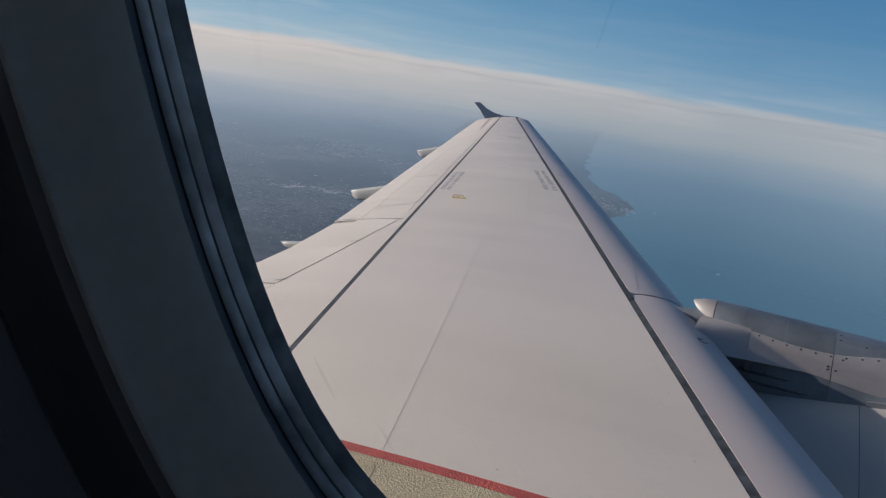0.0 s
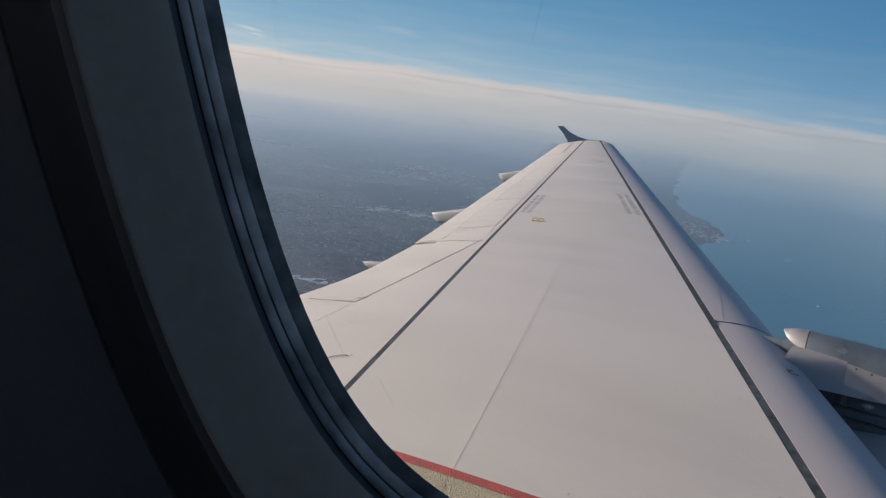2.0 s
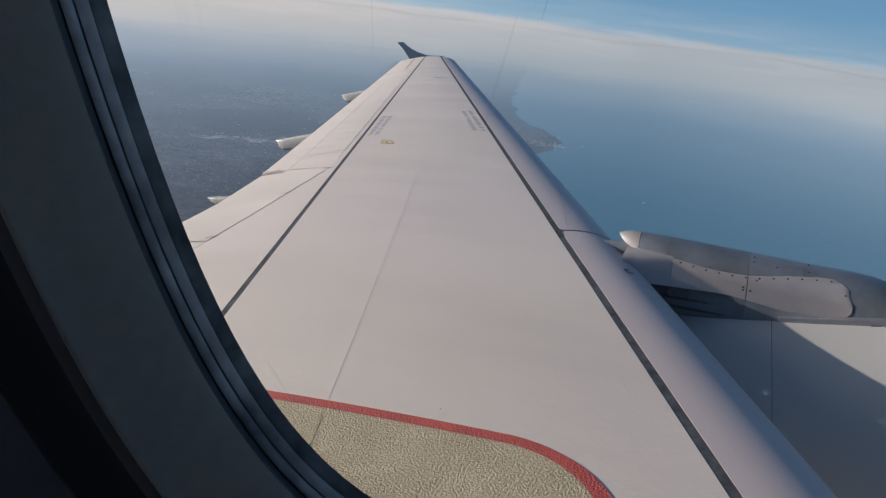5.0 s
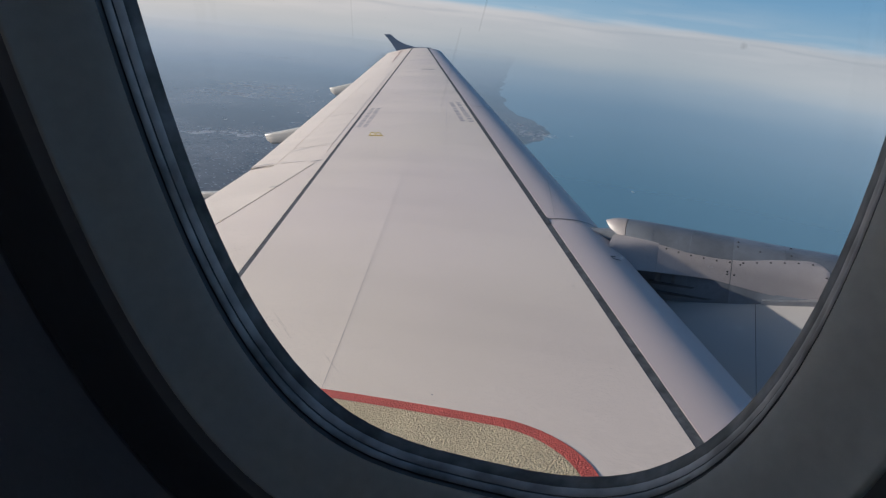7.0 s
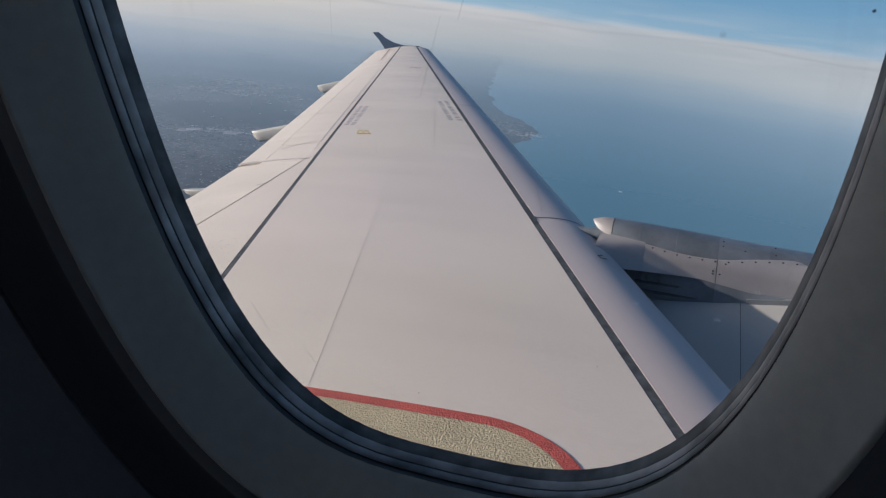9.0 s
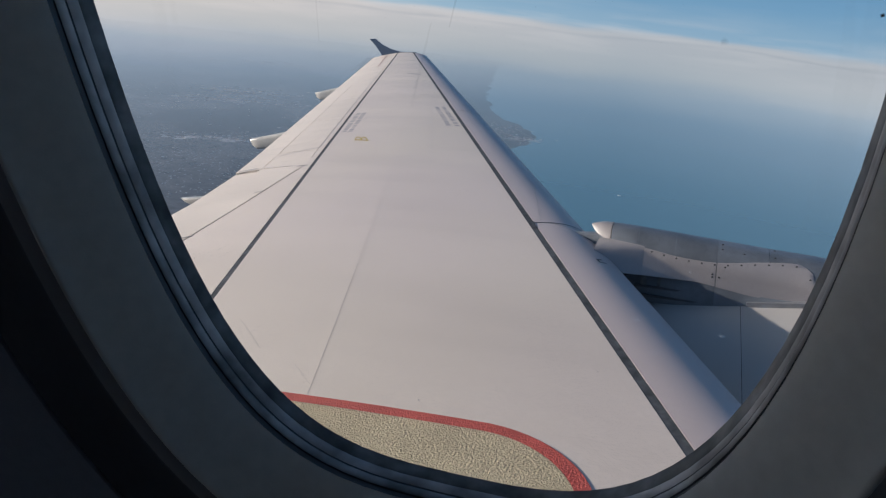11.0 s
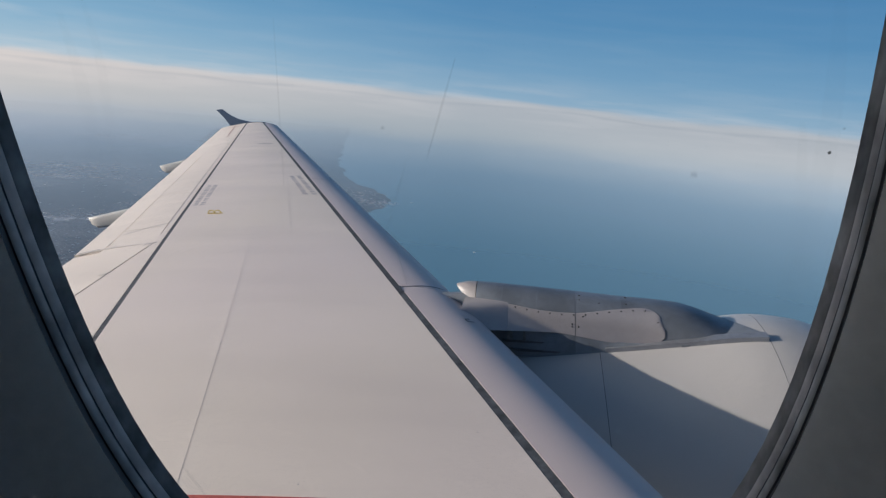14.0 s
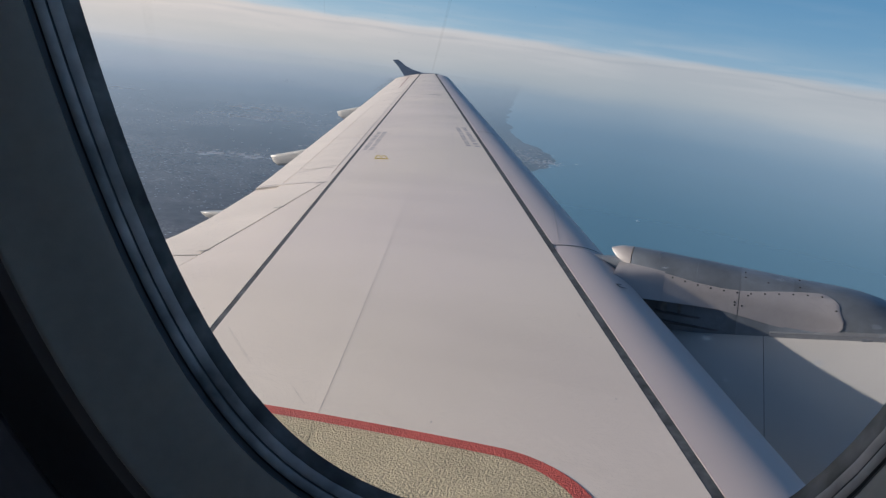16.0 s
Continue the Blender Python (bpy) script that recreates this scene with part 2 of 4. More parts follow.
PAD = material("nonskid_pad", (0.60, 0.50, 0.335), 0.9, grain=0.28, grain_scale=150, stain=0.14, stain_scale=5, bump=1.0, bump_scale=150, bump_depth=0.011)
NAVY = material("navy_paint", (0.06, 0.09, 0.145), 0.35, stain=0.1)
YELLOW = material("yellow_paint", (0.55, 0.40, 0.03), 0.5, stain=0.1, stain_scale=8)
INK = material("dark_seal_and_shade", (0.06, 0.06, 0.065), 0.6)
STENCIL = material("stencil_ink", (0.40, 0.36, 0.36), 0.6, grain=0.2, grain_scale=60)
FAINT_LINE = material("old_sealant", (0.64, 0.56, 0.52), 0.5, grain=0.2, grain_scale=12)
LINE = material("joint_sealant", (0.22, 0.20, 0.20), 0.6, grain=0.3, grain_scale=25)
AGED = material("aged_sealant", (0.47, 0.42, 0.40), 0.6, grain=0.3, grain_scale=25)
STEEL = material("bare_metal", (0.42, 0.43, 0.45), 0.38, metal=0.7, grain=0.1, stain=0.12, stain_scale=3)
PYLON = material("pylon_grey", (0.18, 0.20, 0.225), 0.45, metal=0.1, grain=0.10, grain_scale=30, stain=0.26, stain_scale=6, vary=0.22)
SIDE = material("pylon_paint", (0.36, 0.335, 0.335), 0.4, grain=0.05, stain=0.10, stain_scale=4, vary=0.03)
COWL = material("cowl_paint", (0.475, 0.455, 0.43), 0.36, grain=0.03, stain=0.08, stain_scale=1.2, vary=0.02)
DARK = material("dark_mottled_metal", (0.10, 0.10, 0.10), 0.65, grain=0.3, grain_scale=40, stain=0.5, stain_scale=9, stretch=(1, 1, 3))
TIP = material("tip_paint", (0.31, 0.285, 0.28), 0.45, stain=0.1, stain_scale=8)
STRUT_METAL = material("stained_metal", (0.20, 0.20, 0.195), 0.55, metal=0.3, grain=0.3, grain_scale=40, stain=0.4, stain_scale=12)
FAIR = material("fairing_paint", (0.47, 0.45, 0.42), 0.35, stain=0.1, stain_scale=4)
OUTER = material("grey_rubber", (0.26, 0.255, 0.255), 0.6, spec=0.3, grain=0.35, grain_scale=90, stain=0.5, stain_scale=45)
RUBBER = material("black_rubber", (0.065, 0.065, 0.07), 0.55, grain=0.2, grain_scale=90, stain=0.3, stain_scale=25)
GROOVE = material("groove_shade", (0.15, 0.15, 0.155), 0.6, spec=0.25, grain=0.3, grain_scale=120)
MIDRING = material("ring_grey", (0.42, 0.395, 0.385), 0.6, spec=0.25, grain=0.3, grain_scale=120, stain=0.6, stain_scale=45)
RETAIN = material("grey_retainer", (0.58, 0.53, 0.51), 0.65, spec=0.2, grain=0.25, grain_scale=110, stain=0.6, stain_scale=45)
LINING = material("window_plastic", (0.90, 0.865, 0.82), 0.5, grain=0.05, grain_scale=220, stain=0.05, stain_scale=6, bump=0.02, bump_scale=900)
WALLING = material("sidewall_plastic", (0.34, 0.345, 0.40), 0.55, grain=0.05, grain_scale=220, stain=0.08, stain_scale=6, bump=0.02, bump_scale=900)
RIM = material("rim_shade", (0.30, 0.29, 0.31), 0.55, grain=0.05, grain_scale=220, stain=0.08, stain_scale=6)
BEZEL = material("bezel_shade", (0.085, 0.086, 0.105), 0.6, grain=0.06, grain_scale=220, stain=0.1, stain_scale=8)
CABIN = material("cabin_lining", (0.80, 0.79, 0.76), 0.6, stain=0.06)
CARPET = material("cabin_carpet", (0.03, 0.035, 0.06), 0.95, grain=0.3, grain_scale=150)
# blue-grey chosen to cool the light bounced onto the shaded nacelle
SKIN = material("fuselage_tint", (0.22, 0.28, 0.38), 0.35, stain=0.04)


def glass_material():
    m = bpy.data.materials.new("window_acrylic")
    m.use_nodes = True
    b = m.node_tree.nodes["Principled BSDF"]
    b.inputs["Transmission Weight"].default_value = 1
    b.inputs["Roughness"].default_value = 0.0
    b.inputs["IOR"].default_value = 1.02
    b.inputs["Base Color"].default_value = (0.97, 0.98, 0.98, 1)
    return m


GLASS = glass_material()


# ---------------------------------------------------------------- building helpers
def finish(bm, name, mats, smooth=True, sharp=35):
    bmesh.ops.recalc_face_normals(bm, faces=bm.faces[:])
    me = bpy.data.meshes.new(name)
    for e in bm.edges:
        if len(e.link_faces) == 2 and e.calc_face_angle(0) > radians(sharp):
            e.smooth = False
    for f in bm.faces:
        f.smooth = smooth
    bm.to_mesh(me)
    bm.free()
    for m in mats if isinstance(mats, (list, tuple)) else [mats]:
        me.materials.append(m)
    return me


def part(name, bm, mat, parent, label="", sharp=35):
    ob = new(name, finish(bm, name, mat, sharp=sharp))
    ob.parent = parent
    if label:
        tagged(ob, label)
    return ob


def thing(name, label, category, group="", kind="", level=False):
    ob = new(name)
    ob.empty_display_size = 0.2
    if not level:
        ob.matrix_world = TILT
    return tagged(ob, label, category, group, kind)


def loft(rings, closed=True, caps=False):
    """A skin through rings of equal length."""
    bm = bmesh.new()
    vs = [[bm.verts.new(p) for p in r] for r in rings]
    n = len(vs[0])
    for a, b in zip(vs, vs[1:]):
        for i in range(n if closed else n - 1):
            j = (i + 1) % n
            bm.faces.new((a[i], a[j], b[j], b[i]))
    if caps:
        bm.faces.new(vs[0])
        bm.faces.new(vs[-1])
    return bm


def lerp(a, b, t):
    return a + (b - a) * t


def steps(a, b, n):
    return [a + (b - a) * i / n for i in range(n + 1)]


# ---------------------------------------------------------------- wing shape
Y_TIP = 15.1


def le_x(y):
    return front_x(y) + 0.472 - 0.0085 * (y - 2.0)


def te_x(y):
    return -5.0 - 0.27 * min(1.1, max(0.0, y - 3.8)) - 0.385 * max(0.0, y - 4.9)


def front_x(y):
    return -1.24 - 0.5227 * (y - 1.88)


def rear_x(y):
    return -3.52 - 0.4006 * (y - 2.51)


def crest(y):
    return 0.107 * y - 0.02


def top_z(x, y):
    """Upper surface: round nose, gently cambered box, falling away to the trailing edge."""
    z = crest(y)
    d = le_x(y) - x
    taper = 1 - 0.45 * y / Y_TIP
    if d < 0.47:
        z -= 0.25 * taper * (1 - math.sqrt(max(0.0, 1 - (1 - max(d, 0.0) / 0.47) ** 2.6)))
    half = (front_x(y) - rear_x(y)) / 2
    u = abs(x - rear_x(y) - half) / half
    z += 0.024 * half * (1 - u * u if u < 1 else 1 - u if x > rear_x(y) else 2 - 2 * u)
    k = (rear_x(y) - x) / (rear_x(y) - te_x(y))
    if k > 0:
        z -= 0.07 * min(1.0, k) ** 1.5
    return z


def low_z(x, y):
    c = le_x(y) - te_x(y)
    s = min(1.0, max(0.0, (le_x(y) - x) / c))
    taper = 1 - 0.45 * y / Y_TIP
    thick = 0.09 * c * 4 * (s * (1 - s)) ** 0.8
    return lerp(crest(y) - 0.25 * taper, crest(y) - 0.14, s) - thick * 0.8


def hinge_x(y):
    return -4.304 - 0.13 * (y - 3.08) if y < 5.0 else rear_x(y) - 0.075


def flapline_x(y):
    return te_x(y) + 0.235 + 0.055 * min(1.0, max(0.0, y - 4.0))


def patch(y0, y1, xf, xr, ny, nx, lift=0.0, thick=0.010, gap=0.0025):
    """A sheet that lies on the wing's upper surface, with turned-down edges."""
    bm = bmesh.new()
    rows = []
    y0, y1 = y0 + gap, y1 - gap
    for y in steps(y0, y1, ny):
        a, b = xf(y) - gap, xr(y) + gap
        rows.append([(x, y, top_z(x, y) + lift) for x in steps(a, b, nx)])
    vs = [[bm.verts.new(p) for p in r] for r in rows]
    for r, q in zip(vs, vs[1:]):
        for i in range(nx):
            bm.faces.new((r[i], r[i + 1], q[i + 1], q[i]))
    loop = vs[0] + [r[-1] for r in vs[1:]] + vs[-1][-2::-1] + [r[0] for r in vs[-2:0:-1]]
    low = [bm.verts.new((v.co.x, v.co.y, v.co.z - thick)) for v in loop]
    n = len(loop)
    for i in range(n):
        j = (i + 1) % n
        bm.faces.new((loop[i], loop[j], low[j], low[i]))
    return bm


wing = thing("aircraft_wing", "long pale grey airliner wing with dark seams and worn paint", "wing")


def wing_core():
    """Backing below the upper panels, coloured dark so the gaps look deep, and the lower skin."""
    rings_top, rings_low = [], []
    for y in steps(-0.3, Y_TIP, 40):
        xs = [lerp(le_x(y), te_x(y), s ** 1.6) for s in steps(0, 1, 26)]
        rings_top.append([(x, y, top_z(x, y) - 0.030) for x in xs])
        rings_low.append([(x, y, low_z(x, y) - 0.016) for x in xs])
    part("gap_backing", loft(rings_top, closed=False), UNDER, wing, "dark backing that makes the gaps between panels look dark")
    part("lower_skin", loft(rings_low, closed=False), LOWER, wing)


wing_core()


def skin_joint_x(y):
    return lerp(front_x(y), rear_x(y), max(0.30, 0.653 - 0.0365 * (y - 1.85)))


part("forward_skin_panel", patch(0.0, Y_TIP, lambda y: front_x(y) - 0.030, skin_joint_x, 48, 6, gap=0.0001), WING, wing)
part("aft_skin_panel", patch(0.0, Y_TIP, skin_joint_x, lambda y: rear_x(y) + 0.016, 48, 6, gap=0.0001), WING, wing)
part("shroud_panel", patch(0.0, Y_TIP, lambda y: rear_x(y) - 0.016, lambda y: max(hinge_x(y), te_x(y) + 0.05), 48, 3, gap=0.002), WING, wing)
# dark seals in the two long seams
part("front_seam_seal", patch(0.0, Y_TIP, lambda y: front_x(y) + 0.012, lambda y: front_x(y) - 0.030, 48, 2, lift=-0.0015, thick=0.004, gap=0), SEAL, wing)
part("rear_seam_seal", patch(0.0, Y_TIP, lambda y: rear_x(y) + 0.016, lambda y: rear_x(y) - 0.016, 48, 2, lift=-0.0015, thick=0.004, gap=0), SEAL, wing)


def slat(y0, y1, n):
    rings = []
    for y in steps(y0 + 0.003, y1 - 0.003, n):
        a, c = front_x(y) + 0.014, le_x(y) - te_x(y)
        s1 = (le_x(y) - a) / c
        up = [(le_x(y) - c * s1 * k * k, y) for k in steps(1, 0, 14)]
        ring = [(x, yy, top_z(x, yy)) for x, yy in up]
        ring += [(le_x(y) - c * s1 * k * k, y, low_z(le_x(y) - c * s1 * k * k, y)) for k in steps(0.15, 0.8, 6)]
        ring.append((a, y, top_z(a, y) - 0.02))
        rings.append(ring)
    return loft(rings, closed=True, caps=True)


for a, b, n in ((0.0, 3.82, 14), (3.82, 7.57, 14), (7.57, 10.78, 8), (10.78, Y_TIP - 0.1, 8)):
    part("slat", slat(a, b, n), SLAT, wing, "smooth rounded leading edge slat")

for a, b in ((3.06, 4.84), (5.40, 7.0), (7.0, 8.55), (8.55, 10.1)):
    part("spoiler", patch(a, b, hinge_x, flapline_x, 8, 4, gap=0.008), FLAP, wing)
part("fixed_panel", patch(0.0, 3.06, hinge_x, flapline_x, 8, 3, gap=0.003), FLAP, wing)
part("fixed_panel", patch(4.84, 5.40, hinge_x, flapline_x, 4, 3, gap=0.003), FLAP, wing)
part("fixed_panel", patch(10.1, 12.2, hinge_x, flapline_x, 5, 3, gap=0.003), FLAP, wing)


def flap(y0, y1, n, front, drop):
    rings = []
    for y in steps(y0 + 0.006, y1 - 0.006, n):
        a, b = front(y) - 0.006, te_x(y)
        xs = steps(a, b, 6)
        ring = [(x, y, top_z(x, y) - drop) for x in xs]
        ring += [(x, y, top_z(x, y) - drop - 0.012 - 0.10 * (x - b)) for x in xs[::-1]]
        rings.append(ring)
    return loft(rings, closed=True, caps=True)


part("inboard_flap", flap(0.0, 4.84, 12, flapline_x, 0.020), FLAP, wing)
part("outboard_flap", flap(4.84, 12.2, 16, flapline_x, 0.005), FLAP, wing)
aileron = part("aileron", flap(12.22, 14.6, 6, hinge_x, 0.004), FLAP, wing)
part("tip_panel", patch(14.6, Y_TIP, hinge_x, te_x, 3, 3, gap=0.003), WING, wing)


def fence():
    """Arrow-shaped wingtip fence, above and below the tip."""
    prof = [(-8.1, 1.60), (-8.52, 1.62), (-8.78, 1.69), (-9.00, 1.79), (-9.20, 1.935), (-9.34, 1.93), (-9.15, 1.74), (-8.99, 1.53), (-9.04, 1.40), (-9.0, 1.32), (-8.75, 1.40), (-8.2, 1.52)]
    bm = bmesh.new()
    a = [bm.verts.new((x, Y_TIP + 0.02 + 0.12 * (z - 1.55), z)) for x, z in prof]
    b = [bm.verts.new((x, Y_TIP + 0.06 + 0.12 * (z - 1.55), z)) for x, z in prof]
    bm.faces.new(a)
    bm.faces.new(b[::-1])
    for i in range(len(a)):
        j = (i + 1) % len(a)
        bm.faces.new((a[i], b[i], b[j], a[j]))
    return bm


part("wingtip_fence", fence(), NAVY, wing, "dark blue swept wingtip fence")


def canoe(y, aft, drop, high, wide):
    """Flap track fairing: a deep canoe under the trailing edge with a blunt end."""
    xt = te_x(y)
    zt = top_z(xt, y) - 0.02
    rings = []
    for t in steps(0, 1, 28):
        x = lerp(xt + 1.25, xt - aft, t)
        k = math.sin(math.pi * 0.5 * min(1.0, t * 2.0 + 0.03)) ** 0.7
        end = 1 - max(0.0, (t - 0.97) / 0.03) ** 2 * 0.3
        top = zt - 0.05 * max(0.0, (x - xt) / 1.25) - drop * max(0.0, (xt - x) / aft)
        deep = high * lerp(1.9, 1.0, max(0.0, t - 0.35) / 0.65) * k * end
        half = wide * lerp(1.2, 0.8, max(0.0, t - 0.35) / 0.65) * k * end
        ring = []
        for i in range(20):
            q = 2 * math.pi * i / 20
            c, n = math.cos(q), math.sin(q)
            ring.append((x + 0.07 * (1 - n) * 0.5 * t, y + half * math.copysign(abs(c) ** 0.42, c), top - deep * 0.5 + deep * 0.5 * math.copysign(abs(n) ** 0.42, n)))
        rings.append(ring)
    return loft(rings, caps=True)


for y, aft, drop, high, wide in ((10.32, 0.49, 0.09, 0.13, 0.08), (6.72, 0.54, 0.10, 0.125, 0.08), (4.2, 0.22, 0.02, 0.05, 0.05)):
    part("flap_track_fairing", canoe(y, aft, drop, high, wide), FAIR, wing, "pale canoe-shaped flap track fairing under the trailing edge")

# walkway marking at the wing root
Y_WALK = 1.747


def rounded_path(inset, n=14):
    """Outline of the walkway's outer edge, rounding towards the fuselage."""
    x0, xe = -1.83, -1.43 - inset
    yo, b = Y_WALK - inset, 0.33 - inset * 0.5
    pts = [(x, yo + 0.057 * (x - x0)) for x in steps(-4.74, x0, 22)]
    pts += [(x0 + (xe - x0) * math.sin(a), yo - b + b * math.cos(a)) for a in steps(0, math.pi / 2, n)[1:]]
    pts.append((xe, 0.3))
    return pts


def on_wing(x, y, lift):
    return (x, y, top_z(x, y) + lift)


bm = loft([[on_wing(x, y, 0.0035) for x, y in rounded_path(0.0)], [on_wing(x, y, 0.004) for x, y in rounded_path(0.045)]], closed=False)
part("walkway_line", bm, RED, wing, "faded red painted walkway boundary line")
inner = rounded_path(0.045)
rows = [[on_wing(x, lerp(y, 0.05, t), 0.003) for x, y in inner] for t in steps(0, 1, 10)]
part("walkway_pad", loft(rows, closed=False), PAD, wing, "coarse sand-coloured non-skid walkway coating")



def strip(pts, width, mat, name, label="", lift=0.0035):
    """A thin painted or sealed line along points of the wing's plan."""
    left, right = [], []
    for i, (x, y) in enumerate(pts):
        (xa, ya), (xb, yb) = pts[max(0, i - 1)], pts[min(len(pts) - 1, i + 1)]
        k = math.hypot(xb - xa, yb - ya)
        nx, ny = (yb - ya) / k * width / 2, -(xb - xa) / k * width / 2
        left.append(on_wing(x + nx, y + ny, lift))
        right.append(on_wing(x - nx, y - ny, lift))
    return part(name, loft([left, right], closed=False), mat, wing, label)


def between(a, b, n):
    return [(lerp(a[0], b[0], t), lerp(a[1], b[1], t)) for t in steps(0, 1, n)]


# sealant lines on the second slat, by the pylon
strip(between((-2.70, 5.05), (-2.49, 4.74), 6) + between((-2.47, 4.70), (-2.20, 3.85), 8), 0.004, AGED, "sealant_line", lift=0.0008)
strip(between((-2.235, 3.80), (-2.20, 3.70), 3), 0.02, INK, "slat_fitting", "small dark bracket at the slat joint")
strip(between((-2.245, 3.775), (-2.0, 3.895), 8) + between((-1.99, 3.90), (-1.84, 3.945), 5), 0.016, INK, "slat_joint_seal", "dark worn seal between two slats", lift=0.0008)
strip(between((-4.20, 7.55), (-3.80, 7.71), 10), 0.014, INK, "slat_joint_seal", "dark worn seal between two slats", lift=0.0008)
strip(between((-4.304, 3.075), (-4.66, 3.055), 6), 0.006, LINE, "panel_line", lift=0.0008)
strip([(hinge_x(y) + 0.004, y) for y in steps(3.08, 4.82, 12)], 0.0055, LINE, "hinge_line", "dark hinge gap of the inboard spoiler", lift=0.0008)
strip(between((-5.04, 4.87), (-4.56, 4.835), 6), 0.022, FAINT_LINE, "pale_line", lift=0.0015)
# dark strip painted for the shadow at the step between the flaps
strip(between((-5.27, 4.84), (-5.05, 4.865), 5), 0.016, INK, "flap_gap_shade", "dark strip for the shaded step between two flaps", lift=0.004)
strip(between((-4.80, 5.50), (-5.11, 5.28), 6), 0.010, LINE, "panel_line", lift=0.0008)
strip([(hinge_x(y) + 0.002, y) for y in steps(5.46, 10.9, 24)], 0.010, AGED, "hinge_line", lift=0.0008)
# the long spanwise skin joint, darker inboard and fainter further out
strip([(skin_joint_x(y), y) for y in steps(1.72, 2.9, 14)], 0.0017, AGED, "skin_joint", "thin dark joint line between skin panels", lift=0.0008)
strip([(skin_joint_x(y), y) for y in steps(2.9, 4.6, 14)], 0.0022, FAINT_LINE, "skin_joint", "faint joint line between skin panels", lift=0.0008)
strip([(skin_joint_x(y), y) for y in steps(0.9, 1.63, 8)], 0.004, PAD, "pad_crease", "joint line showing through the walkway coating", lift=0.0045)
strip(between((-7.76, 12.5), (-8.75, 14.9), 10), 0.022, material("faded_red", (0.42, 0.27, 0.23), 0.6, grain=0.3, grain_scale=6), "red_stripe")
strip([(-1.72, 3.36), (-1.75, 3.33), (-1.77, 3.36), (-1.75, 3.39)], 0.012, INK, "drain_mark")
strip([(-3.62 - 0.07 * math.cos(q), 2.20 + 0.10 * math.sin(q)) for q in steps(0.2, 1.9, 8)], 0.008, INK, "panel_arc")
for x, y, w in ((-4.447, 4.09, 0.05), (-4.535, 4.81, 0.06), (-4.315, 3.14, 0.05)):
    strip([(x - w, y - 0.01), (x + w * 0.6, y + 0.02)], 0.015, LINE, "hinge_fitting")

# small fasteners and chips
dot_bm = bmesh.new()
bmesh.ops.create_cone(dot_bm, cap_ends=True, segments=8, radius1=0.0052, radius2=0.0046, depth=0.0012)
DOT = finish(dot_bm, "fastener", LINE)


def fastener(x, y, size=1.0):
    ob = new("fastener", DOT)
    ob.location = on_wing(x, y, 0.0009)
    ob.scale = (size, size, 1)
    ob.parent = wing


spots = random.Random(5)
for x, y in ((-1.857, 2.866), (-1.845, 2.845), (-2.10, 3.31), (-2.07, 3.33), (-2.14, 3.50), (-2.27, 3.62), (-2.29, 3.70), (-1.747, 2.641), (-2.105, 1.80), (-2.517, 3.343), (-1.56, 2.19), (-2.02, 2.30), (-3.1, 3.6)):
    fastener(x, y, 0.6)
for i in range(26):
    fastener(-3.78 - 0.035 * (i % 9) + spots.uniform(-0.02, 0.02), 3.02 - 0.055 * (i % 9) * 0.4 - 0.09 * (i // 9) + spots.uniform(-0.02, 0.02), 0.6)
for i in range(10):
    fastener(-3.60 - 0.03 * (i // 2) * 0.7, 2.32 - 0.045 * (i // 2) + 0.03 * (i % 2), 0.7)
for i in range(9):
    t = i / 8
    fastener(lerp(-2.43, -2.20, t) + 0.03, lerp(4.66, 3.95, t), 0.5)

# yellow rope fitting on the upper skin
fitting = tagged(new("rope_fitting"), "small yellow double-loop rope fitting on the wing skin", "fitting")
fitting.matrix_world = TILT @ Matrix.Translation(on_wing(-4.48, 5.76, 0.0)) @ Matrix.Scale(0.86, 4)


def tube(pts, r, n=8):
    rings = []
    for i, p in enumerate(pts):
        a, b = Vector(pts[max(0, i - 1)]), Vector(pts[min(len(pts) - 1, i + 1)])
        d = (b - a).normalized()
        u = d.orthogonal().normalized()
        if abs(d.y) < 0.9:
            u = Vector((0, 1, 0)).cross(d).normalized()
        w = d.cross(u)
        rings.append([tuple(Vector(p) + (u * math.cos(q) + w * math.sin(q)) * r) for q in [2 * math.pi * k / n for k in range(n)]])
    return loft(rings, caps=True)


for c in (-0.037, 0.037):
    part("loop", tube([(c - 0.036 * math.cos(q), 0, 0.004 + 0.034 * math.sin(q) ** 0.8) for q in steps(0, math.pi, 12)], 0.005), YELLOW, fitting)
part("base", tube([(-0.085, 0, 0.004), (-0.04, 0, 0.006), (0.04, 0, 0.006), (0.10, 0, 0.004)], 0.005), YELLOW, fitting)


def stencil(x0, y0, x1, y1, seed):
    """One line of unreadable stencilled wording as short plain bars."""
    rnd = random.Random(seed)
    a, d = Vector((x0, y0, 0)), Vector((x1 - x0, y1 - y0, 0))
    p = 0.0
    while p < 0.97:
        h = rnd.uniform(0.035, 0.06)
        u, w = a + d * p, rnd.uniform(0.042, 0.052)
        v = a + d * (p + h)
        bm = bmesh.new()
        bm.faces.new([bm.verts.new(on_wing(x, y, 0.0007)) for x, y in ((u.x - w / 2, u.y), (u.x + w / 2, u.y + 0.012), (v.x + w / 2, v.y + 0.012), (v.x - w / 2, v.y))])
        part("stencil_bar", bm, STENCIL, wing)
        p += h + rnd.choice((0.025, 0.03, 0.06))


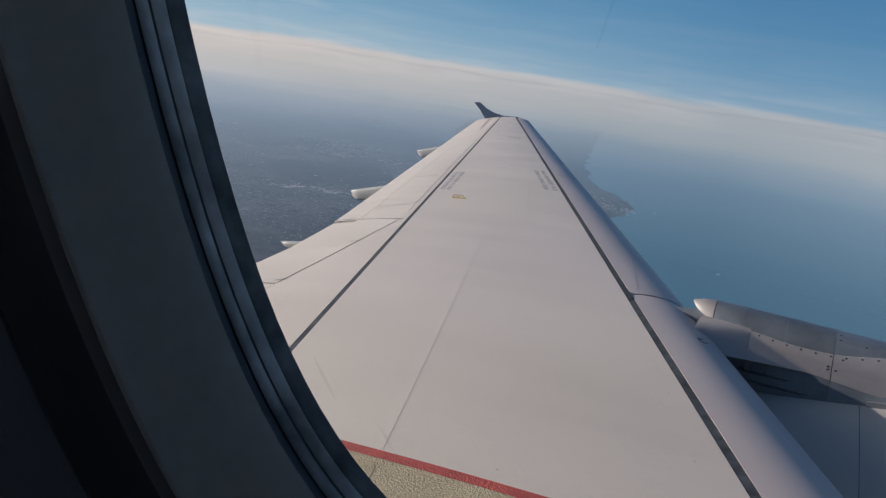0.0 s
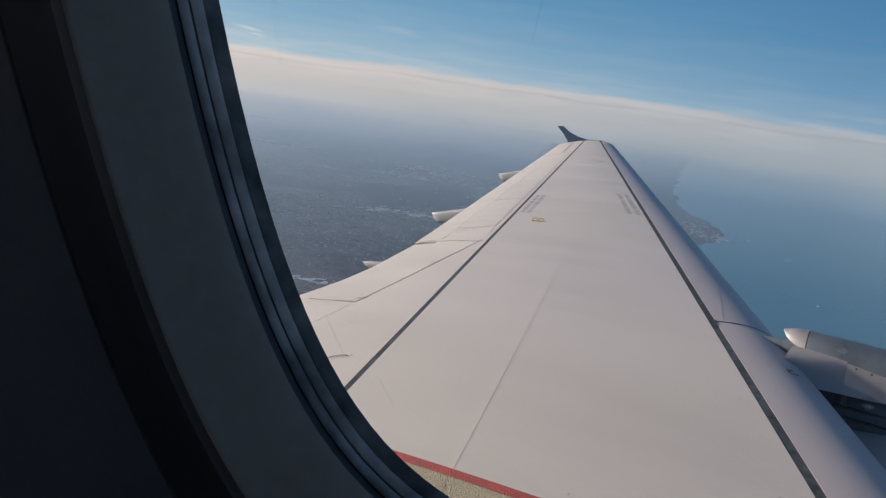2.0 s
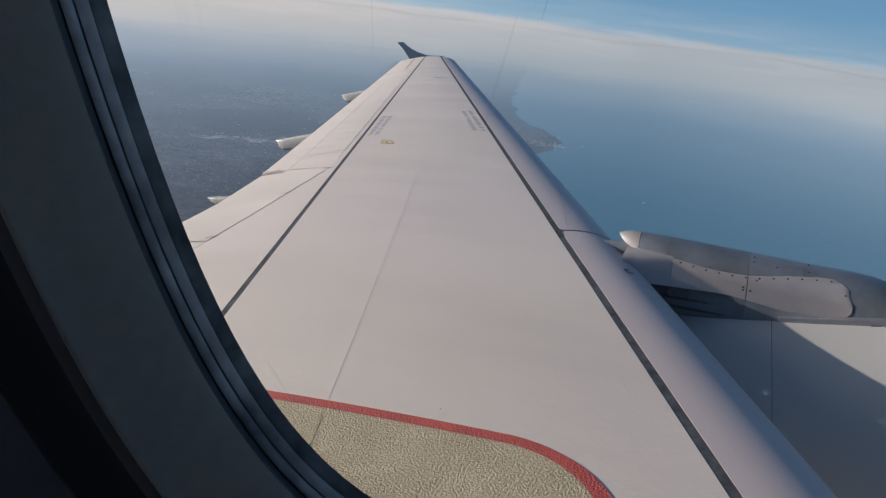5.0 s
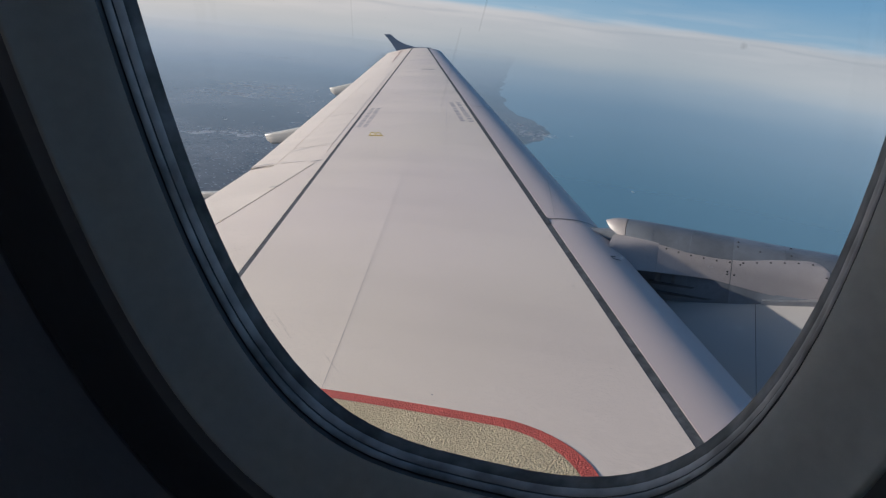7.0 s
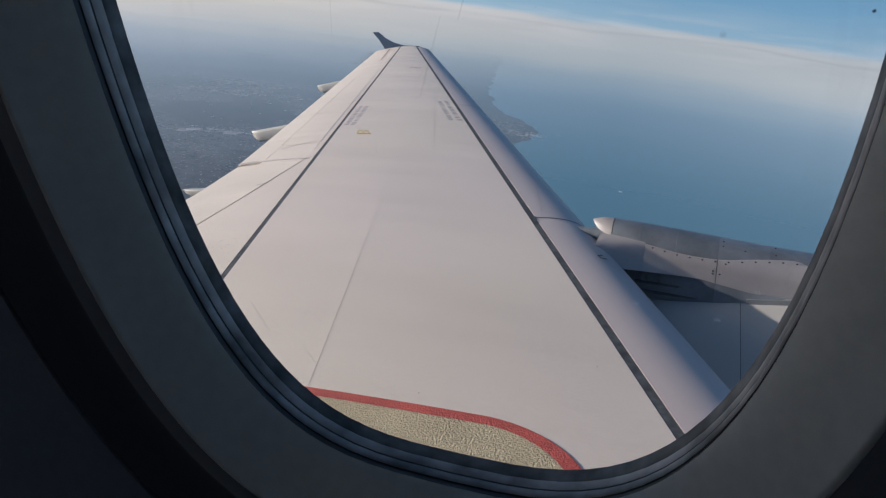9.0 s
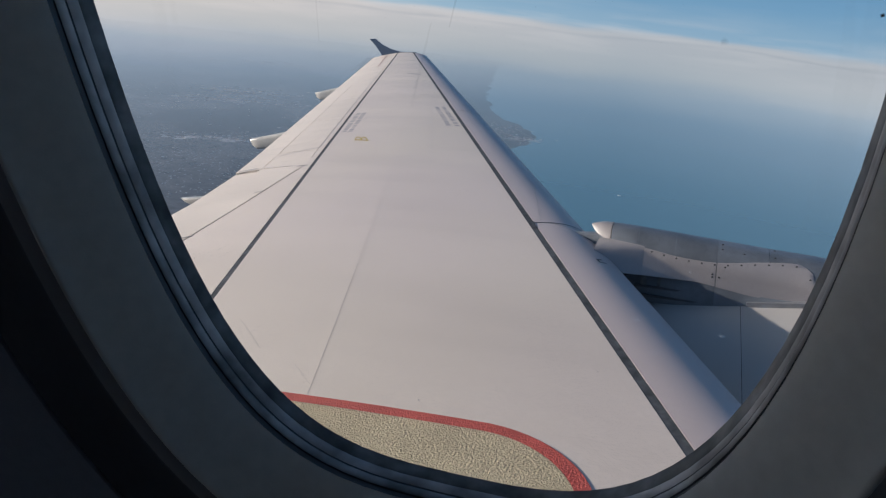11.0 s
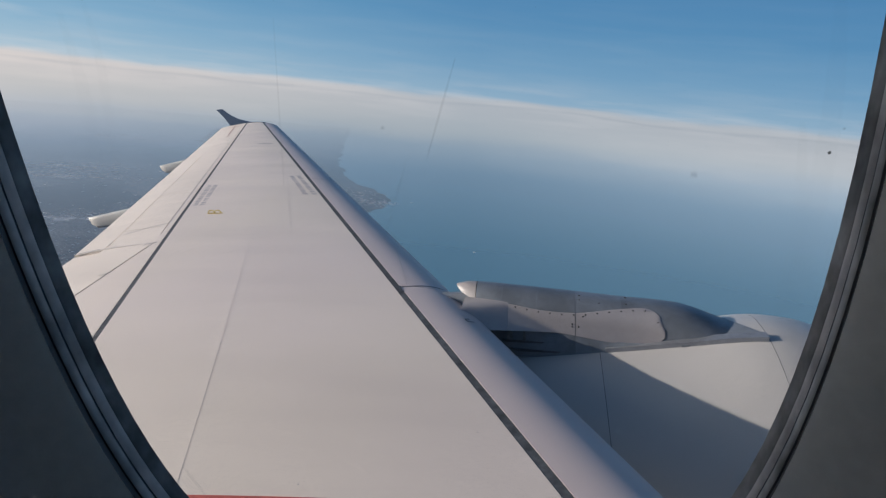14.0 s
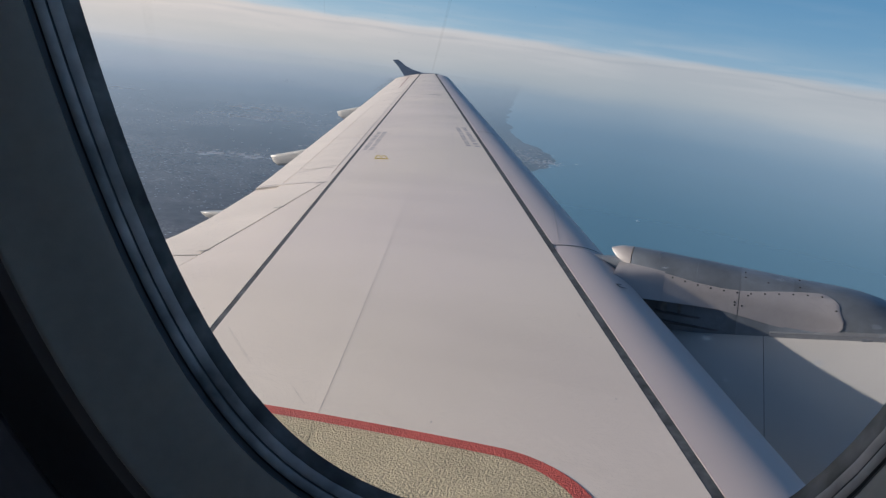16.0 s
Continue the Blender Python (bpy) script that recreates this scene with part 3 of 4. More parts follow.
stencil(-4.835, 6.17, -5.27, 7.30, 3)
stencil(-4.91, 6.17, -5.345, 7.30, 4)
stencil(-3.80, 6.60, -4.42, 7.74, 5)
stencil(-3.90, 6.60, -4.51, 7.74, 6)
# laid on the skin in place of a streak on the window pane
strip(between((-3.42, 5.02), (-4.99, 8.75), 12), 0.004, FAINT_LINE, "pale_line", lift=0.0006)
for x, y, w in ((-6.30, 10.95, 0.05), (-6.20, 10.93, 0.09), (-6.38, 10.97, 0.04)):
    strip([(x - w / 2, y), (x + w / 2, y + 0.01)], 0.05, INK, "small_marking")

# static discharge wicks on the outer trailing edge
for i, y in enumerate(steps(12.6, 14.9, 6)):
    x, z = te_x(y), top_z(te_x(y), y)
    part("static_wick", tube([(x + 0.04, y, z), (x - 0.08, y + 0.01, z + 0.003), (x - 0.17, y + 0.02, z + 0.008)], 0.003, 6), INK, aileron if y < 14.6 else wing)

# ---------------------------------------------------------------- engine
engine = thing("engine_nacelle", "pale grey engine nacelle below the wing's leading edge", "engine")
EY, EZ = 3.80, -0.80


def spline(pts, x):
    """Smooth value at x through rising (x, value) pairs."""
    if x <= pts[0][0]:
        return pts[0][1]
    for i in range(len(pts) - 1):
        (a, va), (b, vb) = pts[i], pts[i + 1]
        if x <= b:
            p, q = pts[max(0, i - 1)], pts[min(len(pts) - 1, i + 2)]
            ma = (vb - p[1]) / (b - p[0]) if b != p[0] else 0
            mb = (q[1] - va) / (q[0] - a) if q[0] != a else 0
            t, h = (x - a) / (b - a), b - a
            return ((2 * t ** 3 - 3 * t * t + 1) * va + (t ** 3 - 2 * t * t + t) * h * ma + (3 * t * t - 2 * t ** 3) * vb + (t ** 3 - t * t) * h * mb)
    return pts[-1][1]


NAC = [(-3.2, 0.55), (-2.2, 0.74), (-1.4, 0.84), (-1.0, 0.885), (-0.6, 0.945), (-0.2, 1.0), (0.05, 0.98), (0.2, 0.93), (0.32, 0.85), (0.39, 0.77), (0.42, 0.70)]


def cowl(x0, x1, n, extra=0.0):
    rings = []
    for x in steps(x0, x1, n):
        r = spline(NAC, x) + extra
        rings.append([(x + 0.10 * r * (1 - math.cos(q)) * (x > -1.2), EY + r * math.sin(q), EZ + r * math.cos(q)) for q in [2 * math.pi * i / 64 for i in range(64)]])
    return loft(rings)


part("reverser_cowl", cowl(-3.2, -1.0513, 20), COWL, engine)
part("fan_cowl", cowl(-1.0487, -0.1813, 14), COWL, engine)
part("inlet_cowl", cowl(-0.1787, 0.42, 24), COWL, engine, "pale rounded inlet cowl")
part("seam_band", cowl(-1.06, -1.04, 2, -0.0015), SEAL, engine)
part("seam_band", cowl(-0.19, -0.17, 2, -0.0015), SEAL, engine)
part("inlet_lining", loft([[(x + 0.07, EY + r * math.sin(q), EZ + r * math.cos(q)) for q in [2 * math.pi * i / 48 for i in range(48)]]
                           for x, r in ((0.40, 0.70), (0.34, 0.66), (0.1, 0.64), (-0.3, 0.66), (-0.32, 0.02))]), STEEL, engine)

pylon = thing("engine_pylon", "grey engine pylon with a pale riveted side panel", "pylon")
PY_TOP = [(-2.3, 0.40), (-1.90, 0.405), (-1.80, 0.420), (-1.48, 0.390), (-1.17, 0.355), (-0.90, 0.324), (-0.67, 0.301), (-0.55, 0.276), (-0.43, 0.230), (-0.30, 0.182), (-0.14, 0.135), (-0.08, 0.11)]
PY_HALF = [(-2.3, 0.01), (-1.90, 0.012), (-1.878, 0.032), (-1.85, 0.062), (-1.80, 0.092), (-1.75, 0.114), (-1.6, 0.143), (-1.2, 0.17), (-0.8, 0.182), (-0.6, 0.20), (-0.4, 0.222), (-0.25, 0.215), (-0.14, 0.15), (-0.08, 0.04)]


def pylon_y(x, z):
    """Inboard side of the pylon."""
    top, w = spline(PY_TOP, x), spline(PY_HALF, x)
    k = (z - (top - 0.15)) / 0.15
    return 3.80 - w * ((max(0.0, 1 - min(1.0, k) ** 2.4)) ** (1 / 2.4) if k > 0 else 1.0 - 0.10 * k)


def pylon_body(x0, x1, n, foot=((0, 0.02),)):
    rings = []
    for x in steps(x0, x1, n):
        top, zb = spline(PY_TOP, x), spline(foot, x)
        side = [(pylon_y(x, z), z) for z in [lerp(zb, top, 1 - (1 - u) ** 2) for u in steps(0, 1, 12)]]
        rings.append([(x, y, z) for y, z in side] + [(x, 7.6 - y, z) for y, z in side[-2::-1]])
    return loft(rings, closed=True, caps=True)


def pylon_inner(x0, x1, n):
    rings = []
    for x in steps(x0, x1, n):
        top = spline(PY_TOP, x)
        side = [(pylon_y(x, z) + 0.002, z - 0.002) for z in [lerp(0.02, top, 1 - (1 - u) ** 2) for u in steps(0, 0.95, 11)]]
        rings.append([(x, y, z) for y, z in side] + [(x, 7.6 - y, z) for y, z in side[::-1]])
    return loft(rings, closed=True, caps=True)


for a, b in ((-1.752, -1.60), (-1.598, -1.40), (-1.398, -1.182), (-1.180, -0.93), (-0.928, -0.10)):
    part("pylon_panel", pylon_body(a, b, 10), PYLON, pylon)
# the tip's foot follows the wing's shadow edge, put into its outline
part("pylon_tip", pylon_body(-1.878, -1.756, 12, ((-1.878, 0.404), (-1.86, 0.382), (-1.82, 0.357), (-1.756, 0.335))), TIP, pylon, "white lit tip of the pylon fairing, cut along the shadow edge")


def root_fairing():
    rings = []
    for x in steps(-2.35, -1.62, 14):
        t = (x + 2.35) / 0.73
        top, w = lerp(0.17, 0.29, t), lerp(0.05, 0.125, t)
        side = [(3.80 - w * k, lerp(0.0, top, v)) for k, v in ((1.25, 0.0), (1.15, 0.4), (1.0, 0.7), (0.85, 0.86), (0.55, 0.96), (0.0, 1.0))]
        rings.append([(x, y, z) for y, z in side] + [(x, 7.6 - y, z) for y, z in side[-2::-1]])
    return loft(rings, closed=True, caps=True)


def under_tip():
    rings = []
    for x in steps(-2.06, -1.70, 10):
        t = (x + 2.06) / 0.36
        top, w = lerp(0.345, 0.366, t), lerp(0.02, 0.072, t)
        side = [(3.80 - w * k, lerp(0.2, top, v)) for k, v in ((1.2, 0.0), (1.1, 0.5), (0.95, 0.8), (0.7, 0.94), (0.0, 1.0))]
        rings.append([(x, y, z) for y, z in side] + [(x, 7.6 - y, z) for y, z in side[-2::-1]])
    return loft(rings, closed=True, caps=True)


# grey stands in for pale skin in the wing's shadow
part("aft_panel", under_tip(), PYLON, pylon, "pylon skin under the white tip, its shade put in as grey")
# coloured dark for the same shadow
part("root_fairing", root_fairing(), PYLON, pylon, "fairing that blends the pylon into the leading edge")
part("pylon_core", pylon_inner(-1.752, -0.12, 30), PYLON, pylon)


def panel_top(x):
    return spline([(-1.76, 0.334), (-1.66, 0.328), (-1.55, 0.318), (-1.37, 0.288), (-1.18, 0.276), (-0.99, 0.290), (-0.85, 0.295), (-0.78, 0.290), (-0.73, 0.265), (-0.705, 0.225), (-0.70, 0.19)], x)


def panel_low(x):
    return spline([(-1.76, 0.215), (-1.66, 0.205), (-1.5, 0.187), (-1.27, 0.163), (-1.127, 0.139), (-1.0, 0.118), (-0.88, 0.110), (-0.78, 0.112), (-0.72, 0.126), (-0.70, 0.15)], x)


def side_y(x, z):
    """Face of the side panels: it flares inboard towards the slat, further forward low down to set a diagonal shade
    edge.
    """
    d = max(0.0, -1.575 + (2.0 if z < 0.32 else 12.0) * (0.32 - z) - x)
    return pylon_y(max(x, -1.56), z) - 0.004 - 0.28 * d * min(1.0, d / 0.05) - 0.45 * d * d


def fillet(n=14):
    """Flared end of the pylon's side where it runs out into the slat."""
    rows = []
    for x in steps(-1.82, -1.562, n):
        low = spline([(-1.82, 0.205), (-1.76, 0.205), (-1.66, 0.205), (-1.562, 0.194)], x)
        top = spline([(-1.82, 0.330), (-1.756, 0.335), (-1.66, 0.330), (-1.562, 0.320)], x)
        row = [(x, side_y(x, z), z) for z in steps(low, top, 10)]
        wall = pylon_y(x, top + 0.012) + 0.003
        row.append((x, max(wall, row[-1][1] + 0.002), top + 0.012))
        rows.append(row)
    bm = loft(rows, closed=False)
    g = bmesh.ops.extrude_face_region(bm, geom=bm.faces[:])
    bmesh.ops.translate(bm, verts=[v for v in g["geom"] if isinstance(v, bmesh.types.BMVert)], vec=(0, 0.012, -0.004))
    return bm


def side_panel(x0, x1, n):
    rows = []
    for x in steps(x0, x1, n):
        a, b = panel_low(x), panel_top(x)
        rows.append([(x, side_y(x, z), z) for z in steps(a, b, 12)])
    bm = loft(rows, closed=False)
    g = bmesh.ops.extrude_face_region(bm, geom=bm.faces[:])
    bmesh.ops.translate(bm, verts=[v for v in g["geom"] if isinstance(v, bmesh.types.BMVert)], vec=(0, 0.006, 0))
    return bm


part("root_fillet", fillet(), SIDE, pylon, "flared pale fillet between pylon and slat")
aft_side = part("side_panel", side_panel(-1.5615, -1.184, 22), SIDE, pylon, "pale riveted access panel")
fore_side = part("side_panel", side_panel(-1.180, -0.70, 20), SIDE, pylon, "pale riveted access panel")
rivet_bm = bmesh.new()
bmesh.ops.create_cone(rivet_bm, cap_ends=True, segments=8, radius1=0.0055, radius2=0.005, depth=0.0008, matrix=Matrix.Rotation(math.pi / 2, 4, "X"))
RIVET = finish(rivet_bm, "rivet", INK)


def rivet(x, z, proud=0.0052):
    ob = new("rivet", RIVET)
    ob.location = (x, min(pylon_y(x, z), side_y(x, z) + 0.004 if proud > 0.005 else 9) - proud, z)
    ob.parent = pylon if proud < 0.005 else aft_side if x < -1.182 else fore_side


for x in steps(-1.52, -0.80, 11):
    rivet(x, panel_top(x) - 0.010)
for x, z in ((-0.735, 0.232), (-1.20, 0.215), (-1.20, 0.20), (-1.165, 0.20), (-1.14, 0.258)):
    rivet(x, z)
for x, z in ((-1.16, 0.355), (-1.16, 0.37), (-1.05, 0.34), (-0.90, 0.345), (-0.90, 0.33)):
    rivet(x, z - 0.02, 0.001)


def slab(pts, y0, y1):
    """A flat piece with an outline in x and z, from y0 to y1."""
    bm = bmesh.new()
    a = [bm.verts.new((x, y0, z)) for x, z in pts]
    b = [bm.verts.new((x, y1, z)) for x, z in pts]
    bm.faces.new(a)
    bm.faces.new(b[::-1])
    for i in range(len(a)):
        j = (i + 1) % len(a)
        bm.faces.new((a[i], b[i], b[j], a[j]))
    return bm


# solid slab stands in for the recess; its darkness is in the colour
part("lower_fairing", slab([(-2.1, 0.215), (-1.6, 0.200), (-1.27, 0.168), (-1.127, 0.146), (-1.0, 0.124), (-0.93, 0.10), (-1.0, -0.1), (-2.1, -0.3)], 3.655, 3.945), DARK, pylon, "dark mottled slab standing in for the recess under the pylon")


def edge_strip():
    """Light metal strip where the pylon's skirt meets the crown of the nacelle."""
    rings = []
    for x in steps(-1.02, -0.185, 18):
        y = lerp(3.605, 3.535, (x + 1.02) / 0.835)
        z = EZ + math.sqrt(spline(NAC, x) ** 2 - (y - EY) ** 2)
        rings.append([(x, y - 0.004, z - 0.006), (x, y - 0.004, z + 0.022), (x, y + 0.05, z + 0.034), (x, y + 0.05, z - 0.006)])
    return loft(rings, caps=True)


def skirt():
    """Grey skirt of the pylon between its side panel and the metal strip."""
    rings = []
    for x in steps(-1.03, -0.60, 12):
        y = lerp(3.612, 3.565, (x + 1.03) / 0.43)
        z = EZ + math.sqrt(spline(NAC, x) ** 2 - (y - EY) ** 2) + 0.018
        top = max(z + 0.008, panel_low(min(x, -0.74)) + 0.006)
        rings.append([(x, y, z - 0.01), (x, y + 0.004, z + 0.004), (x, pylon_y(x, top) - 0.004, top), (x, 3.80, top), (x, 3.80, z - 0.02)])
    return loft(rings, caps=True)


part("edge_strip", edge_strip(), STEEL, pylon, "light metal edge strip")
part("skirt", skirt(), PYLON, pylon)


def nose_fairing():
    """Thin front end of the pylon, lying on the crown of the nacelle."""
    rings = []
    for x in steps(-0.62, -0.185, 14):
        low = math.asin(-0.235 / spline(NAC, x))
        high = lerp(0.05, low + 0.015, max(0.0, (x + 0.33) / 0.145) ** 0.8)
        for lift in (0.006,):
            r = spline(NAC, x) + lift
            rings.append([(x + 0.10 * r * (1 - math.cos(q)), EY + r * math.sin(q), EZ + r * math.cos(q)) for q in steps(low, high, 8)])
    bm = loft(rings, closed=False)
    g = bmesh.ops.extrude_face_region(bm, geom=bm.faces[:])
    bmesh.ops.translate(bm, verts=[v for v in g["geom"] if isinstance(v, bmesh.types.BMVert)], vec=(0, 0, -0.012))
    return bm


part("nose_fairing", nose_fairing(), PYLON, pylon, "thin grey front end of the pylon")
# struts, ledges and a box in the dark recess
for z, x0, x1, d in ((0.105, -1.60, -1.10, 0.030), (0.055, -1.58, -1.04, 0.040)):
    part("frame_ledge", slab([(x0, z + 0.012), (x1, z - 0.010), (x1, z - 0.018), (x0, z)], 3.655 - d, 3.67), DARK, pylon, "narrow ledge in the dark recess")
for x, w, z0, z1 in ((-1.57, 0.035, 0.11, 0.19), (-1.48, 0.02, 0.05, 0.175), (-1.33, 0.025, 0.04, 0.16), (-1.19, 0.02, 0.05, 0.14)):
    part("strut", slab([(x, z0), (x + w, z0), (x + w * 0.8, z1), (x + w * 0.1, z1)], 3.632, 3.66), STRUT_METAL, pylon, "worn metal strut in the recess")

# ---------------------------------------------------------------- cabin window
WC = Vector((-1.2816, 0.0, 1.4188))
W_TILT = 0.18
W_N = Vector((0, math.cos(W_TILT), math.sin(W_TILT)))
W_UP = Vector((0, -math.sin(W_TILT), math.cos(W_TILT)))
W_A, W_LOW, W_HIGH, W_EXP = 0.1058, 0.240, 0.135, 3.06


def oval(e, h, n=96):
    """Window outline grown by e, moved h metres into the cabin."""
    out = []
    for i in range(n):
        q = 2 * math.pi * i / n
        c, s = math.cos(q), math.sin(q)
        b = (W_HIGH if s > 0 else W_LOW)
        u = math.copysign(abs(c) ** (2 / W_EXP), c) * W_A
        v = math.copysign(abs(s) ** (2 / W_EXP), s) * b
        nx, nv = math.copysign(abs(u / W_A) ** (W_EXP - 1), u) / W_A, math.copysign(abs(v / b) ** (W_EXP - 1), v) / b
        k = math.hypot(nx, nv)
        out.append(tuple(WC + Vector((1, 0, 0)) * (u + e * nx / k) + W_UP * (v + e * nv / k) - W_N * h))
    return out


window = thing("window_1", "oval cabin window with black rubber gasket and grey plastic surround", "window", kind="structure")


def ring_part(name, prof, mat, label=""):
    return part(name, loft([oval(e, h) for e, h in prof]), mat, window, label, sharp=50)


# nearly flat bands; lit ribs and shaded grooves are put in as greys
ring_part("outer_gasket", [(0.0500, -0.03), (0.0300, -0.012), (0.0000, 0.0), (0.0003, 0.0014), (0.0002, 0.0044), (0.0005, 0.0050)], OUTER, "dark grey rubber gasket")
ring_part("retainer_ring", [(0.0005, 0.0050), (0.0003, 0.0054), (0.0001, 0.0070), (0.0002, 0.0087), (0.0003, 0.0090)], RETAIN, "nearly flat retainer ring, its lit rib put in as pale grey")
ring_part("groove", [(0.0003, 0.0090), (0.0005, 0.0092), (0.0005, 0.0096), (0.0002, 0.0098)], GROOVE)
ring_part("inner_ring", [(0.0002, 0.0098), (-0.0000, 0.0101), (-0.0003, 0.0116), (-0.0002, 0.0129), (0.0000, 0.0132)], MIDRING, "mid grey inner ring")
ring_part("inner_gasket", [(0.0000, 0.0132), (0.0004, 0.0135), (0.0004, 0.0146), (0.0001, 0.0156), (-0.0006, 0.0162)], RUBBER)
ring_part("window_surround", [(-0.0006, 0.0161), (0.0006, 0.0180), (0.0067, 0.0237), (0.0125, 0.0293), (0.0162, 0.0327), (0.0170, 0.0338), (0.0179, 0.0345), (0.0187, 0.0344), (0.0191, 0.0339)], LINING, "grey moulded plastic surround")
# rim and bezel carry the shade beyond the bead in their colours
ring_part("surround_rim", [(0.0191, 0.0339), (0.0200, 0.0341), (0.0225, 0.0340), (0.026, 0.0333), (0.031, 0.0316)], RIM, "outer rim of the surround, its shade put in as darker grey")
ring_part("window_bezel", [(0.031, 0.0316), (0.034, 0.0300), (0.038, 0.0285), (0.055, 0.0265), (0.070, 0.0262), (0.0780, 0.0262), (0.0788, 0.0250), (0.0788, 0.0200)], BEZEL, "recess round the surround, its shade put in as near-black")
pane = part("window_pane", loft([oval(0.018, -0.008), oval(0.018, -0.011)], caps=True), GLASS, window, "clear acrylic pane")
pane.visible_shadow = False

clip_bm = bmesh.new()
bmesh.ops.create_cube(clip_bm, size=1, matrix=Matrix.Translation(WC + W_UP * -0.2415 + Vector((-0.003, 0, 0)) - W_N * 0.002) @ Matrix.Rotation(W_TILT, 4, "X") @ Matrix.Diagonal((0.0027, 0.0017, 0.0019, 1)))
bmesh.ops.bevel(clip_bm, geom=clip_bm.edges[:], offset=0.0005, segments=2, affect="EDGES")
part("vent_clip", clip_bm, LINING, window, "tiny pale clip at the foot of the pane")


def smear_material(name, color, opacity):
    m = bpy.data.materials.new(name)
    m.use_nodes = True
    b = m.node_tree.nodes["Principled BSDF"]
    b.inputs["Base Color"].default_value, b.inputs["Alpha"].default_value, b.inputs["Roughness"].default_value = (*color, 1), opacity, 0.9
    return m


SPECK = smear_material("dark_dust", (0.05, 0.06, 0.07), 0.55)
FAINT = smear_material("faint_dust", (0.10, 0.12, 0.14), 0.055)
STREAK = smear_material("grime", (0.08, 0.09, 0.10), 0.10)


def veil_material(name, color, amount):
    """A thin pale film that lets daylight through."""
    m = bpy.data.materials.new(name)
    m.use_nodes = True
    nt = m.node_tree
    tl, tr, mix = nt.nodes.new("ShaderNodeBsdfTranslucent"), nt.nodes.new("ShaderNodeBsdfTransparent"), nt.nodes.new("ShaderNodeMixShader")
    tl.inputs["Color"].default_value, mix.inputs[0].default_value = (*color, 1), amount
    nt.links.new(tr.outputs[0], mix.inputs[1])
    nt.links.new(tl.outputs[0], mix.inputs[2])
    nt.links.new(mix.outputs[0], nt.nodes["Material Output"].inputs[0])
    return m


MIST = smear_material("milky_strip", (0.8, 0.8, 0.8), 0.018)
GREASE = veil_material("pale_smear", (0.95, 0.95, 0.95), 0.05)


def on_pane(u, v):
    return WC + Vector((1, 0, 0)) * u + W_UP * v + W_N * 0.0075


def blob(u, v, r, mat, seed, squash=1.0, layers=3):
    """A dust speck on the pane: thin stacked flakes, ragged at the rim."""
    rnd = random.Random(seed)
    bm = bmesh.new()
    for k in range(layers):
        rr = r * (1 - 0.28 * k)
        ring = [on_pane(u + rr * math.cos(q) * rnd.uniform(0.7, 1.2), v + rr * squash * math.sin(q) * rnd.uniform(0.7, 1.2)) - W_N * 0.0001 * k for q in [2 * math.pi * i / 12 for i in range(12)]]
        bm.faces.new([bm.verts.new(p) for p in ring])
    return part("dust_speck", bm, mat, pane)


def scratch(pts, width, mat):
    rows = [[], []]
    for i, (u, v) in enumerate(pts):
        w = width * (0.35 + 0.65 * math.sin(math.pi * (i + 0.5) / len(pts)))
        rows[0].append(on_pane(u - w / 2, v))
        rows[1].append(on_pane(u + w / 2, v))
    return part("streak", loft(rows, closed=False), mat, pane, "faint streak on the pane")


blob(0.1006, -0.0975, 0.00045, SPECK, 1)
blob(0.1030, -0.092, 0.0004, FAINT, 2)
blob(0.0710, -0.102, 0.0010, FAINT, 4)
blob(-0.0050, -0.088, 0.0007, FAINT, 6)
scratch([(lerp(0.0145, 0.0055, t), lerp(-0.072, -0.097, t)) for t in steps(0, 1, 12)], 0.0007, STREAK)
scratch([(lerp(0.0005, -0.0075, t), lerp(-0.096, -0.118, t)) for t in steps(0, 1, 12)], 0.0008, FAINT)
scratch([(lerp(-0.030, -0.034, t), lerp(-0.06, -0.105, t)) for t in steps(0, 1, 10)], 0.0005, FAINT)
scratch([(lerp(-0.084, -0.078, t), lerp(-0.196, -0.208, t)) for t in steps(0, 1, 8)], 0.0016, FAINT)
scratch([(lerp(-0.064, -0.059, t), lerp(-0.212, -0.220, t)) for t in steps(0, 1, 8)], 0.0012, FAINT)
# pale upright strips beside both edges of the pane
for u, v0, v1, wide in ((-0.088, -0.055, -0.120, 0.0045), (-0.081, -0.050, -0.100, 0.0030), (0.0985, -0.060, -0.150, 0.0050), (0.094, -0.090, -0.165, 0.0035)):
    scratch([(u + 0.0015 * math.sin(t * 5), lerp(v0, v1, t)) for t in steps(0, 1, 14)], wide, MIST)
for u, v, r, sd in ((0.077, -0.178, 0.0016, 21), (0.086, -0.168, 0.0012, 22), (0.060, -0.186, 0.0011, 23), (0.055, -0.176, 0.0014, 24), (0.045, -0.160, 0.0011, 25), (0.068, -0.160, 0.0009, 26)):
    blob(u, v, r * 0.8, GREASE, sd, 0.7)

SCUFF = material("pale_scuff", (0.55, 0.54, 0.52), 0.7, grain=0.5, grain_scale=900)


